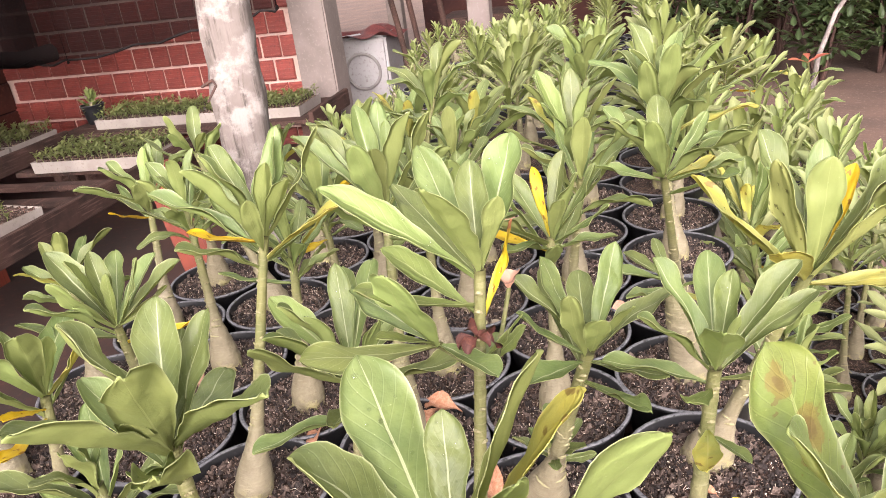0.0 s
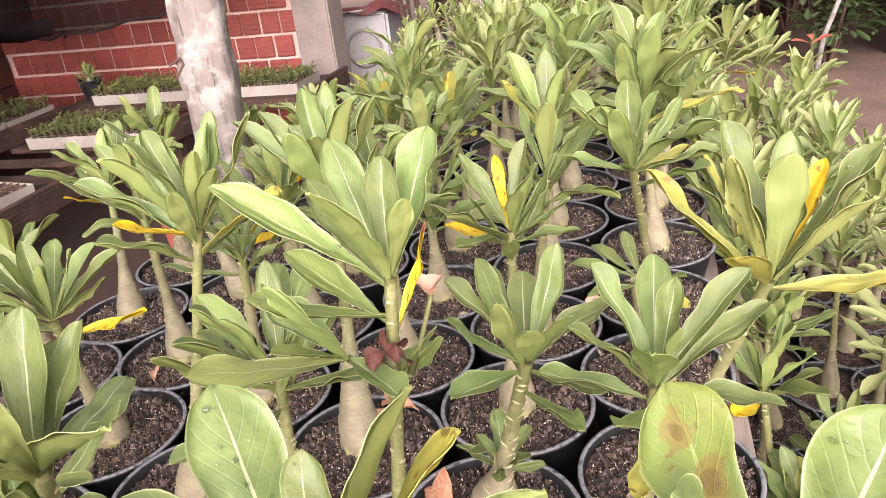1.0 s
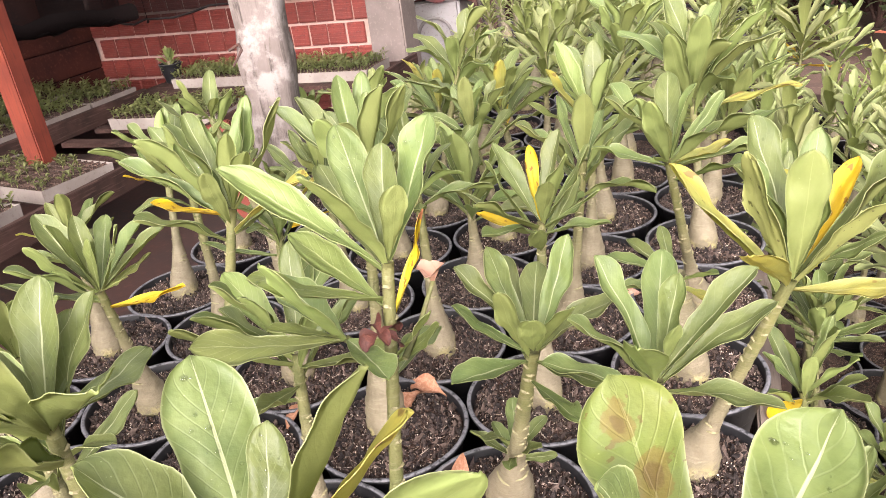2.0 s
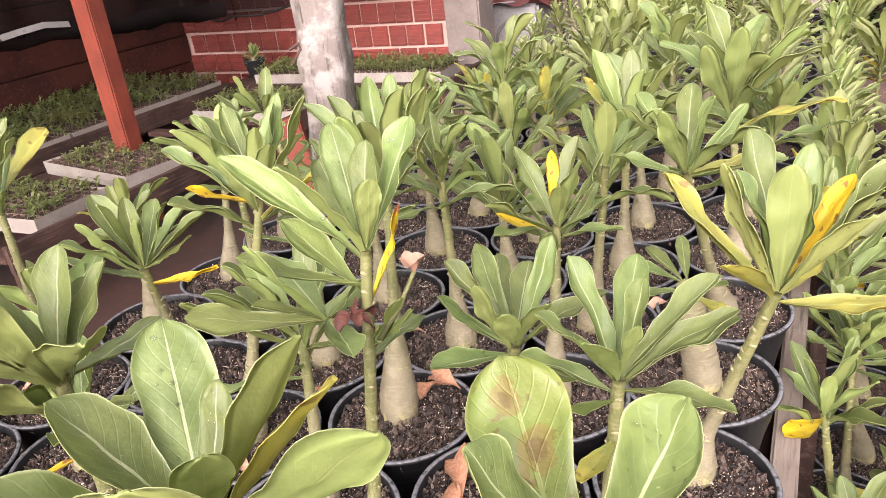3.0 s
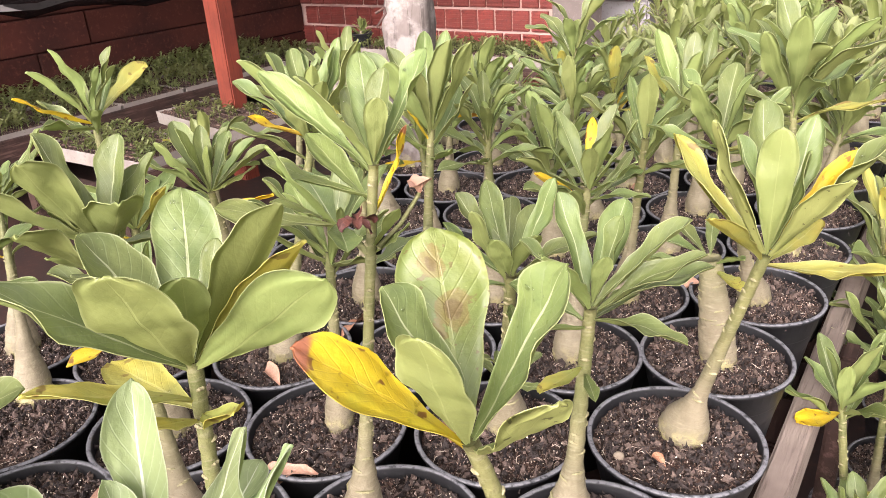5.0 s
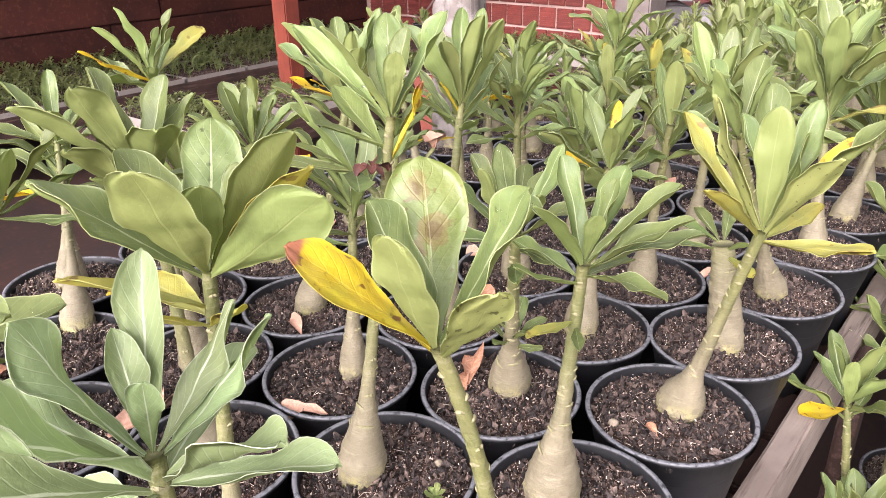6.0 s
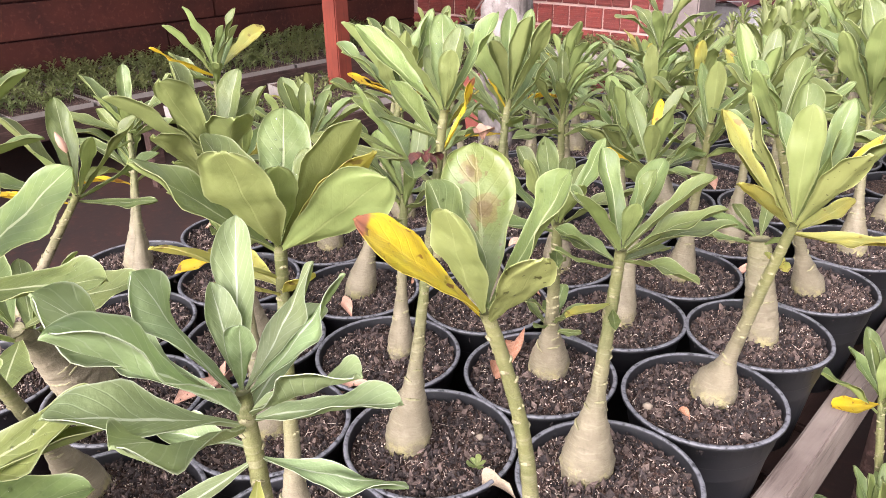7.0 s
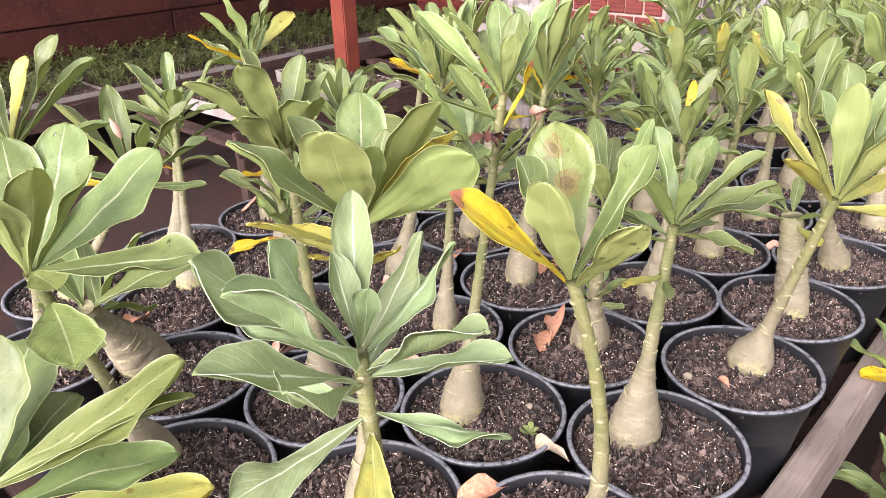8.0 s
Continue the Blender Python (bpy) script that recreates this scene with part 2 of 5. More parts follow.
def pot_material():
    m, nt, b = nodes_of("black_pot_plastic", 0.5, 0, 0.28)
    v = coords(nt)
    sep = nt.nodes.new("ShaderNodeSeparateXYZ")
    nt.links.new(v, sep.inputs[0])
    n1, n2 = noise_tex(nt, 14, 4, 0.6, v), noise_tex(nt, 160, 5, 0.65, v)
    col = mixc(nt, n1, (0.006, 0.006, 0.007), (0.014, 0.014, 0.016))
    col = mixc(nt, math_node(nt, "MULTIPLY", smooth(nt, n2, 0.55, 0.75), 0.35), col, (0.05, 0.045, 0.042))
    # pale band on the lip: wear, plus the rim's highlight put into the colour
    worn_rim_glint = math_node(nt, "MULTIPLY", smooth(nt, sep.outputs[2], 0.1236, 0.125), smooth(nt, n2, 0.3, 0.55))
    col = mixc(nt, worn_rim_glint, col, (0.13, 0.13, 0.142))
    nt.links.new(col, b.inputs["Base Color"])
    bump(nt, b, n2, 0.12, 0.0008)
    return m


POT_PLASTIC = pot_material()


def soil_material(chip):
    m, nt, b = nodes_of(("potting_mix", "bark_chip_mix", "pale_grit")[chip], 0.9, 0, 0.25)
    v = coords(nt)
    n1 = noise_tex(nt, 45, 5, 0.65, v)
    n2 = noise_tex(nt, 420, 5, 0.75, v)
    n3 = noise_tex(nt, 170, 4, 0.7, v)
    col = mixc(nt, smooth(nt, n1, 0.35, 0.65), (0.02, 0.013, 0.011), (0.06, 0.036, 0.029))
    col = mixc(nt, smooth(nt, n3, 0.55, 0.6), col, (0.12, 0.07, 0.053))
    col = mixc(nt, smooth(nt, n2, 0.58, 0.63), col, (0.3, 0.23, 0.18))
    if chip:
        stops = [(0.0, (0.012, 0.01, 0.011)), (0.45, (0.045, 0.036, 0.034)), (0.72, (0.085, 0.06, 0.052)), (1.0, (0.17, 0.125, 0.105))]
        if chip == 2:
            stops = [(0.0, (0.04, 0.026, 0.022)), (0.3, (0.14, 0.09, 0.072)), (0.65, (0.3, 0.22, 0.18)), (1.0, (0.7, 0.6, 0.51))]
        tone = ramp(nt, island_of(nt), stops)
        col = mixc(nt, 0.85, col, tone)
    nt.links.new(col, b.inputs["Base Color"])
    bump(nt, b, n2, 0.8, 0.003)
    return m


SOIL, CHIPS, GRIT = soil_material(0), soil_material(1), soil_material(2)
BENCH_WOOD = wood("weathered_bench_wood", (0.22, 0.178, 0.152), (0.14, 0.108, 0.092), (0.05, 0.038, 0.032), 1, 0.85, 0.9)
# dark timber, its colour lowered further to carry shade under benches and trays
DARK_WOOD = wood("dark_shaded_wood", (0.04, 0.021, 0.017), (0.02, 0.012, 0.01), (0.075, 0.043, 0.035), 1, 0.9, 0.5)
RED_WOOD = wood("red_brown_painted_wood", (0.128, 0.028, 0.017), (0.094, 0.021, 0.014), (0.065, 0.017, 0.012), 2, 0.6, 0.3)
LIMED_WOOD = wood("whitewashed_post_wood", (0.145, 0.122, 0.112), (0.085, 0.07, 0.063), (0.035, 0.028, 0.025), 2, 0.85, 1.0)
nt = LIMED_WOOD.node_tree
pb = nt.nodes["Principled BSDF"]
worn = pb.inputs["Base Color"].links[0].from_socket
lime = smooth(nt, noise_tex(nt, 22, 6, 0.65, coords(nt)), 0.46, 0.64)
nt.links.new(mixc(nt, lime, worn, (0.215, 0.19, 0.18)), pb.inputs["Base Color"])
RUST = two_scale("rusty_iron", (0.05, 0.022, 0.016), (0.03, 0.013, 0.01), (0.08, 0.036, 0.022), 30, 150, 0.7)
STYRO = two_scale("grubby_white_foam", (0.2, 0.175, 0.158), (0.15, 0.127, 0.113), (0.12, 0.098, 0.085), 5, 60, 0.75, 0.25)
BRICK = two_scale("red_glazed_hollow_brick", (0.15, 0.026, 0.019), (0.11, 0.02, 0.015), (0.06, 0.012, 0.011), 6, 45, 0.55, 0.25, rnd=("object", 0.3))
MORTAR = two_scale("pale_mortar", (0.33, 0.225, 0.195), (0.26, 0.175, 0.152), (0.2, 0.14, 0.12), 8, 60, 0.9, 0.4)
CONCRETE = two_scale("dusty_concrete", (0.125, 0.1, 0.092), (0.095, 0.076, 0.069), (0.15, 0.122, 0.112), 4, 50, 0.9, 0.3)
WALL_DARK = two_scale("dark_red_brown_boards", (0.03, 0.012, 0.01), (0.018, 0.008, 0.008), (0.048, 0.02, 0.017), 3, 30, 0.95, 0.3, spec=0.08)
WALL_BOARD = two_scale("dark_red_stained_boards", (0.05, 0.015, 0.011), (0.03, 0.011, 0.009), (0.075, 0.024, 0.017), 4, 40, 0.9, 0.4, spec=0.12, rnd=("object", 0.35))
DIRT = two_scale("trodden_red_earth", (0.105, 0.062, 0.047), (0.07, 0.043, 0.034), (0.16, 0.105, 0.083), 2.5, 40, 0.95, 0.5, 0.01)
SHADE_LEAF = leaf_material("shaded_shrub_leaf", (0.055, 0.08, 0.03), (0.035, 0.055, 0.022), (0.1, 0.13, 0.06), (0.08, 0.11, 0.05), 0.45)
FLOWER_RED = two_scale("withered_red_petal", (0.075, 0.018, 0.012), (0.035, 0.01, 0.008), (0.14, 0.05, 0.03), 60, 300, 0.7)
OLD_WHITE = two_scale("old_white_enamel", (0.22, 0.21, 0.215), (0.18, 0.17, 0.172), (0.12, 0.105, 0.1), 4, 40, 0.45, 0.1)
RED_CLOTH = two_scale("dark_red_cloth", (0.11, 0.02, 0.018), (0.06, 0.014, 0.014), (0.16, 0.04, 0.03), 10, 90, 0.9)
# red cement with the shade of its place mixed into the colour
SHADED_FLOOR = two_scale("shaded_red_cement", (0.032, 0.015, 0.012), (0.018, 0.012, 0.011), (0.055, 0.023, 0.017), 1.6, 30, 0.55, 0.2)
TERRACOTTA = two_scale("terracotta", (0.34, 0.09, 0.045), (0.27, 0.07, 0.04), (0.42, 0.17, 0.1), 8, 70, 0.8)
GREEN_SEED = leaf_material("seedling_leaf", (0.16, 0.165, 0.06), (0.09, 0.105, 0.036), (0.15, 0.2, 0.07), (0.12, 0.16, 0.05), 0.5)
GREY_CLOTH = two_scale("white_lining_cloth", (0.155, 0.143, 0.139), (0.12, 0.11, 0.107), (0.1, 0.09, 0.086), 6, 40, 0.9)


def net_material():
    m, nt, b = nodes_of("black_shade_net", 0.95, 0, 0.03)
    v = coords(nt)
    n = noise_tex(nt, 5, 4, 0.6, v)
    nt.links.new(mixc(nt, n, (0.003, 0.002, 0.002), (0.008, 0.006, 0.006)), b.inputs["Base Color"])
    b.inputs["Alpha"].default_value = 0.7
    return m


NET = net_material()
NET_HEM = two_scale("black_net_hem", (0.012, 0.01, 0.01), (0.008, 0.006, 0.006), (0.02, 0.016, 0.016), 12, 80, 0.95, spec=0.05)

# ---- mesh helpers ----


def link_mesh(name, bm, material, parent=None, label="", smooth_faces=True):
    me = bpy.data.meshes.new(name)
    bm.to_mesh(me)
    bm.free()
    for mt in material if isinstance(material, (list, tuple)) else [material]:
        me.materials.append(mt)
    if smooth_faces:
        me.shade_smooth()
    ob = new(name, me)
    if parent is not None:
        ob.parent = parent
    if label:
        ob["label"] = label
    return ob


def part(name, bm, material, parent, label="", smooth_faces=True):
    return link_mesh(name, bm, material, parent, label, smooth_faces)


def add_box(bm, x0, x1, y0, y1, z0, z1, bevel=0.0, seg=1):
    r = bmesh.ops.create_cube(bm, size=1)
    vs = r["verts"]
    bmesh.ops.transform(bm, verts=vs, matrix=Matrix.Translation(((x0 + x1) / 2, (y0 + y1) / 2, (z0 + z1) / 2)) @ Matrix.Diagonal((x1 - x0, y1 - y0, z1 - z0, 1)))
    if bevel:
        es = list({e for v in vs for e in v.link_edges})
        bmesh.ops.bevel(bm, geom=es, offset=bevel, segments=seg, affect="EDGES", profile=0.6)


def box(name, x0, x1, y0, y1, z0, z1, mat, bevel=0.004, parent=None, label="", warp=0.0, cuts=0):
    bm = bmesh.new()
    add_box(bm, x0, x1, y0, y1, z0, z1)
    if cuts:
        long_e = [e for e in bm.edges if e.calc_length() > 0.55 * max(x1 - x0, y1 - y0, z1 - z0)]
        bmesh.ops.subdivide_edges(bm, edges=long_e, cuts=cuts, use_grid_fill=True)
    if warp:
        for v in bm.verts:
            v.co += warp * noise.noise_vector(v.co * 2.3 + Vector((x0, y0, z0)))
    if bevel:
        bmesh.ops.bevel(bm, geom=[e for e in bm.edges if e.calc_face_angle(0) > 1.0], offset=bevel, segments=2, affect="EDGES")
    return link_mesh(name, bm, mat, parent, label, smooth_faces=False)


def tube(bm, pts, radii, sides=12, cap=True, wob=0.0, mat=0, square=0.0):
    """A lofted tube along pts."""
    rings = []
    up = Vector((0.13, 0.97, 0.2))
    for i, p in enumerate(pts):
        d = (pts[min(i + 1, len(pts) - 1)] - pts[max(i - 1, 0)]).normalized()
        a = d.cross(up).normalized()
        b = d.cross(a)
        ring = []
        for k in range(sides):
            t = 2 * math.pi * k / sides
            r = radii[i] * (1 + wob * noise.noise(Vector((math.cos(t) * 2, math.sin(t) * 2, i * 0.5)) + p * 20))
            if square:
                r *= (abs(math.cos(t - square)) ** 6 + abs(math.sin(t - square)) ** 6) ** (-1 / 6)
            ring.append(bm.verts.new(p + (a * math.cos(t) + b * math.sin(t)) * r))
        rings.append(ring)
    for r0, r1 in zip(rings, rings[1:]):
        for k in range(sides):
            f = bm.faces.new((r0[k], r0[(k + 1) % sides], r1[(k + 1) % sides], r1[k]))
            f.material_index = mat
    if cap:
        bm.faces.new(rings[0]).material_index = mat
        bm.faces.new(rings[-1][::-1]).material_index = mat
    return rings


def lathe(bm, profile, sides=36, wob=0.0):
    rings = []
    for r, z in profile:
        rings.append([bm.verts.new((r * (1 + wob * math.sin(2 * t + 0.7)) * math.cos(t), r * math.sin(t), z)) for t in (2 * math.pi * k / sides for k in range(sides))])
    for r0, r1 in zip(rings, rings[1:]):
        for k in range(sides):
            bm.faces.new((r0[k], r0[(k + 1) % sides], r1[(k + 1) % sides], r1[k]))
    return rings


# ---- leaves ----


def leaf_surface(nu, wide, bend, fold, cup, wave, twist, seed, tip_round):
    """The upper surface of an obovate leaf, 1 long from the origin along +y, upper side to +z: place and normal at u along, v across (-1 to 1)."""
    rnd = random.Random(seed)
    ph, ph2, lean = rnd.uniform(0, 6), rnd.uniform(0, 6), rnd.uniform(-0.06, 0.06)
    ymid, zmid = [0.0], [0.0]
    for i in range(60):
        ang = bend * ((i + 0.5) / 60 - 0.5)
        ymid.append(ymid[-1] + math.cos(ang) / 60)
        zmid.append(zmid[-1] - math.sin(ang) / 60)
    chord = ymid[-1]
    ymid, zmid = [q / chord for q in ymid], [q / chord for q in zmid]
    peak = max((k / 50) ** 0.9 * (1 - (k / 50) ** tip_round) ** 0.55 for k in range(51))

    def at(u, v):
        us = min(u, 0.992)
        w = wide / 2 * max(0.075, us ** 0.9 * (1 - us ** tip_round) ** 0.55 / peak)
        w *= 1 + (0.07 * math.sin(9 * u + ph + (1.9 if v > 0 else 0)) + 0.04 * math.sin(21 * u + ph2 + (2.7 if v > 0 else 0))) * min(1, u * 3)
        th = bend * (u - 0.5)
        nrm = Vector((0, math.sin(th), math.cos(th)))
        f = fold * (1.25 - 0.6 * u)
        off = 0.03 * min(1, 4 * u) * noise.noise(Vector((v * 1.6 + ph * 7, u * 4.5, ph2 * 5))) + f * abs(v) * w + cup * v * v * w + wave * w * v * v * math.sin(7.5 * u + ph + (2.1 if v > 0 else 0))
        off += 0.006 * math.sin(31 * (u - 0.28 * abs(v))) * min(1, 4 * abs(v)) * (1 - abs(v))
        off -= 0.16 * w * abs(v) ** 5 * (0.5 + 0.5 * math.sin(13 * u + ph2 + (1.2 if v > 0 else 0)))
        off += 0.09 * w * abs(v) ** 3 * math.sin(19 * u + 2 * ph2 + (2.6 if v > 0 else 0)) * math.sin(5 * u + ph)
        tw = twist * (u - 0.3)
        i = min(int(u * 60), 59)
        q = u * 60 - i
        p = Vector((v * w * math.cos(tw) + lean * u * u, ymid[i] * (1 - q) + ymid[i + 1] * q, zmid[i] * (1 - q) + zmid[i + 1] * q))
        return p + nrm * (off + v * w * math.sin(tw)), nrm

    return at


def leaf_shape(bm, nu, nv, wide, bend, fold, cup, wave, twist, thick, mats=(0, 1), seed=0, tip_round=3.2, place=Matrix.Identity(4)):
    """One leaf of two skins joined along the rim."""
    uvl = bm.loops.layers.uv.get("leaf") or bm.loops.layers.uv.new("leaf")
    at = leaf_surface(nu, wide, bend, fold, cup, wave, twist, seed, tip_round)
    grid = [[], []]
    for i in range(nu + 1):
        u = 1 - (1 - i / nu) ** 1.5
        for side in (0, 1):
            row = []
            for j in range(nv + 1):
                v = 2 * j / nv - 1
                k = 0.55 if i == nu else 1.0
                p, nrm = at(u, v * k)
                if i == nu:
                    p.y += 0.012 * (1 - abs(v))
                if side:
                    p = p - nrm * thick * (1 if abs(v) < 0.99 else 0.4)
                    if abs(v) < 0.01:
                        p = p - nrm * 0.012 * (1 - u)
                row.append((bm.verts.new(place @ p), u, j / nv))
            grid[side].append(row)

    def quad(a, b, c, d, mi):
        f = bm.faces.new([q[0] for q in (a, b, c, d)])
        f.material_index = mi
        f.smooth = True
        for lp, q in zip(f.loops, (a, b, c, d)):
            lp[uvl].uv = (q[1], q[2])

    for i in range(nu):
        for j in range(nv):
            t, b = grid
            quad(t[i][j], t[i][j + 1], t[i + 1][j + 1], t[i + 1][j], mats[0])
            quad(b[i][j], b[i + 1][j], b[i + 1][j + 1], b[i][j + 1], mats[1])
        for j, flip in ((0, True), (nv, False)):
            q = (grid[0][i][j], grid[0][i + 1][j], grid[1][i + 1][j], grid[1][i][j])
            quad(*(q[::-1] if flip else q), mats[1])
    for j in range(nv):
        quad(grid[0][nu][j], grid[0][nu][j + 1], grid[1][nu][j + 1], grid[1][nu][j], mats[1])


def droplet_mesh(name, spec, seed):
    """Water beads on the upper side of a leaf of that form."""
    rnd = random.Random(seed)
    at = leaf_surface(12, spec["wide"], spec["bend"], spec["fold"], spec["cup"], spec["wave"], spec["twist"], spec["seed"], spec["tip_round"])
    bm = bmesh.new()
    for _ in range(rnd.randrange(8, 20)):
        u, v = rnd.uniform(0.3, 0.93), rnd.uniform(-0.8, 0.8)
        p, n = at(u, v)
        pu, pv = at(u + 0.02, v)[0] - p, at(u, v + 0.05)[0] - p
        n = pv.cross(pu).normalized()
        if n.z < 0:
            n = -n
        x = n.cross(Vector((0.3, 1, 0.2))).normalized()
        y = n.cross(x)
        r = 0.006 + 0.011 * rnd.random() ** 2.5
        el = rnd.uniform(0.75, 1.35)
        rings = []
        for k in range(4):
            a = k / 3.2 * math.pi / 2
            rr, hh = r * math.cos(a), r * 0.45 * math.sin(a)
            rings.append([bm.verts.new(p + n * (hh - 0.001) + x * rr * el * math.cos(t) + y * rr * math.sin(t)) for t in (q * math.pi / 4 for q in range(8))])
        for r0, r1 in zip(rings, rings[1:]):
            for q in range(8):
                bm.faces.new((r0[q], r0[(q + 1) % 8], r1[(q + 1) % 8], r1[q])).smooth = True
        bm.faces.new(rings[-1]).smooth = True
    me = bpy.data.meshes.new(name)
    bm.to_mesh(me)
    bm.free()
    me.materials.append(WATER)
    return me


def leaf_mesh(name, mats, **kw):
    bm = bmesh.new()
    leaf_shape(bm, **kw)
    me = bpy.data.meshes.new(name)
    bm.to_mesh(me)
    bm.free()
    for mt in mats:
        me.materials.append(mt)
    return me


LEAF_STYLES = {"green": (LEAF_TOP, LEAF_UNDER), "yellow": (LEAF_YELLOW, LEAF_YELLOW), "scorched": (LEAF_SCORCHED, LEAF_SCORCHED), "turning": (LEAF_TURNING, LEAF_TURNING), "blotched": (LEAF_SPOTTED, LEAF_UNDER), "silver": (LEAF_WHITE, LEAF_WHITE), "pale": (LEAF_YOUNG, LEAF_UNDER), "speckled": (LEAF_TOP, LEAF_SPECKLED)}
SHAPES, BEADS = {}, {}
rs = random.Random(4)
for style, mts in LEAF_STYLES.items():
    SHAPES[style] = []
    for k in range(8 if style == "green" else 4):
        bend = (-0.35, 0.1, 0.5, 0.9, -0.1, 0.3, 0.7, 1.2)[k]
        spec = dict(wide=rs.uniform(0.31, 0.35), bend=bend, fold=rs.uniform(0.12, 0.3) if style == "pale" else rs.uniform(0.08, 0.3), cup=rs.uniform(0.0, 0.35), wave=rs.uniform(0.06, 0.2) + (0.16 if style == "silver" else 0), twist=rs.uniform(-0.4, 0.4), seed=k, tip_round=rs.uniform(2.2, 3.9))
        BEADS.setdefault(style, []).append(droplet_mesh("water_bead", spec, 40 + k))
        SHAPES[style].append(leaf_mesh("leaf_" + style, mts, nu=18, nv=8, thick=0.012, **spec))


RED_LEAF = leaf_mesh("leaf_red", (leaf_material("young_red_leaf", (0.42, 0.1, 0.07), (0.3, 0.07, 0.05), (0.5, 0.2, 0.15), (0.5, 0.2, 0.15), 0.4),) * 2, nu=10, nv=4, wide=0.4, bend=0.4, fold=0.2, cup=0.1, wave=0.1, twist=0.2, thick=0.012, seed=3, tip_round=3.0)


def leaf_matrix(base, direction, length, width_k=1.0, roll=0.0, face=None):
    """Base at a point, +y along direction, upper side towards the plant's axis (or face)."""
    y = Vector(direction).normalized()
    up = Vector(face) if face is not None else Vector((0, 0, 1))
    x = y.cross(up)
    if x.length < 1e-3:
        x = Vector((1, 0, 0))
    x.normalize()
    z = x.cross(y)
    m = Matrix((x, y, z)).transposed().to_4x4()
    return Matrix.Translation(base) @ m @ Matrix.Rotation(roll, 4, "Y") @ Matrix.Diagonal((length * width_k, length, length, 1))


def add_leaf(parent, base, direction, length, style="green", width_k=1.0, roll=0.0, shape=0, face=None, label="", wet=False):
    ob = new("leaf", SHAPES[style][shape % len(SHAPES[style])])
    ob.parent = parent
    if wet:
        drops = new("water_bead", BEADS[style][shape % len(SHAPES[style])])
        drops.parent = ob
        tagged(drops, "clear water droplets", kind="stuff")
    ob.matrix_local = leaf_matrix(base, direction, length, width_k, roll, face)
    if label:
        ob["label"] = label
    return ob


# ---- pots and soil ----
RIM_Z, POT_H, POT_R = 0.80, 0.125, 0.077


def pot_mesh():
    bm = bmesh.new()
    R, h = POT_R, POT_H
    prof = [(0.0, 0.0), (0.05, 0.0), (0.052, 0.003), (0.0655, h - 0.034), (0.0672, h - 0.032), (0.068, h - 0.03), (0.072, h - 0.006), (R - 0.001, h - 0.0045), (R, h - 0.002), (R - 0.0008, h), (R - 0.004, h + 0.0004), (R - 0.0052, h - 0.002), (R - 0.006, h - 0.012), (0.0675, h - 0.03), (0.063, h - 0.05)]
    lathe(bm, prof[1:], 40)
    me = bpy.data.meshes.new("pot")
    bm.to_mesh(me)
    bm.free()
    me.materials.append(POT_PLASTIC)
    me.shade_smooth()
    return me


def soil_mesh(seed, chips):
    rnd = random.Random(seed)
    bm = bmesh.new()
    R = POT_R - 0.0062
    rings = []
    for i in range(13):
        r = R * i / 12
        n = 1 if i == 0 else 30
        ring = []
        for k in range(n):
            t = 2 * math.pi * k / n + 0.1 * i
            p = Vector((r * math.cos(t), r * math.sin(t), 0))
            p.z = POT_H - 0.012 + 0.004 * noise.noise(p * 30 + Vector((seed, 0, 0))) + 0.003 * noise.noise(p * 140 + Vector((0, seed, 0))) + 0.004 * (1 - i / 12)
            ring.append(bm.verts.new(p))
        rings.append(ring)
    for k in range(30):
        bm.faces.new((rings[0][0], rings[1][k], rings[1][(k + 1) % 30]))
    for r0, r1 in zip(rings[1:], rings[2:]):
        for k in range(30):
            bm.faces.new((r0[k], r1[k], r1[(k + 1) % 30], r0[(k + 1) % 30]))
    # bark chips and grit
    for _ in range(chips):
        r, t = R * 0.98 * math.sqrt(rnd.random()), rnd.uniform(0, 6.283)
        s = 0.0007 + 0.0036 * rnd.random() ** 4
        c = Vector((r * math.cos(t), r * math.sin(t), POT_H - 0.0105 + 0.004 * (1 - r / R) + 0.0045 * rnd.random() ** 2))
        m = Matrix.Translation(c) @ Euler((rnd.uniform(0, 6), rnd.uniform(0, 6), rnd.uniform(0, 6))).to_matrix().to_4x4() @ Matrix.Diagonal((s * rnd.uniform(0.8, 2.2), s, s * rnd.uniform(0.3, 0.9), 1))
        vs = [bm.verts.new(m @ (Vector(q) * rnd.uniform(0.7, 1.2))) for q in ((1, 0, 0), (0, 1, 0), (-1, 0, 0), (0, -1, 0), (0, 0, 0.9), (0, 0, -0.9))]
        for a in ((0, 1, 4), (1, 2, 4), (2, 3, 4), (3, 0, 4), (1, 0, 5), (2, 1, 5), (3, 2, 5), (0, 3, 5)):
            bm.faces.new([vs[q] for q in a]).material_index = 2 if s < 0.0012 else 1
    for _ in range(chips // 40):
        r, t, a = R * 0.9 * math.sqrt(rnd.random()), rnd.uniform(0, 6.283), rnd.uniform(0, 6.283)
        c = Vector((r * math.cos(t), r * math.sin(t), POT_H - 0.0085 + 0.004 * (1 - r / R)))
        d = Vector((math.cos(a), math.sin(a), 0)) * rnd.uniform(0.002, 0.007)
        tube(bm, [c - d, c + Vector((0, 0, 0.0015)) + d.cross(Vector((0, 0, 0.3))), c + d], [0.0003, 0.0004, 0.0002], 4, True, 0, 2)
    me = bpy.data.meshes.new("soil")
    bm.to_mesh(me)
    bm.free()
    me.materials.append(SOIL)
    me.materials.append(CHIPS)
    me.materials.append(GRIT)
    return me


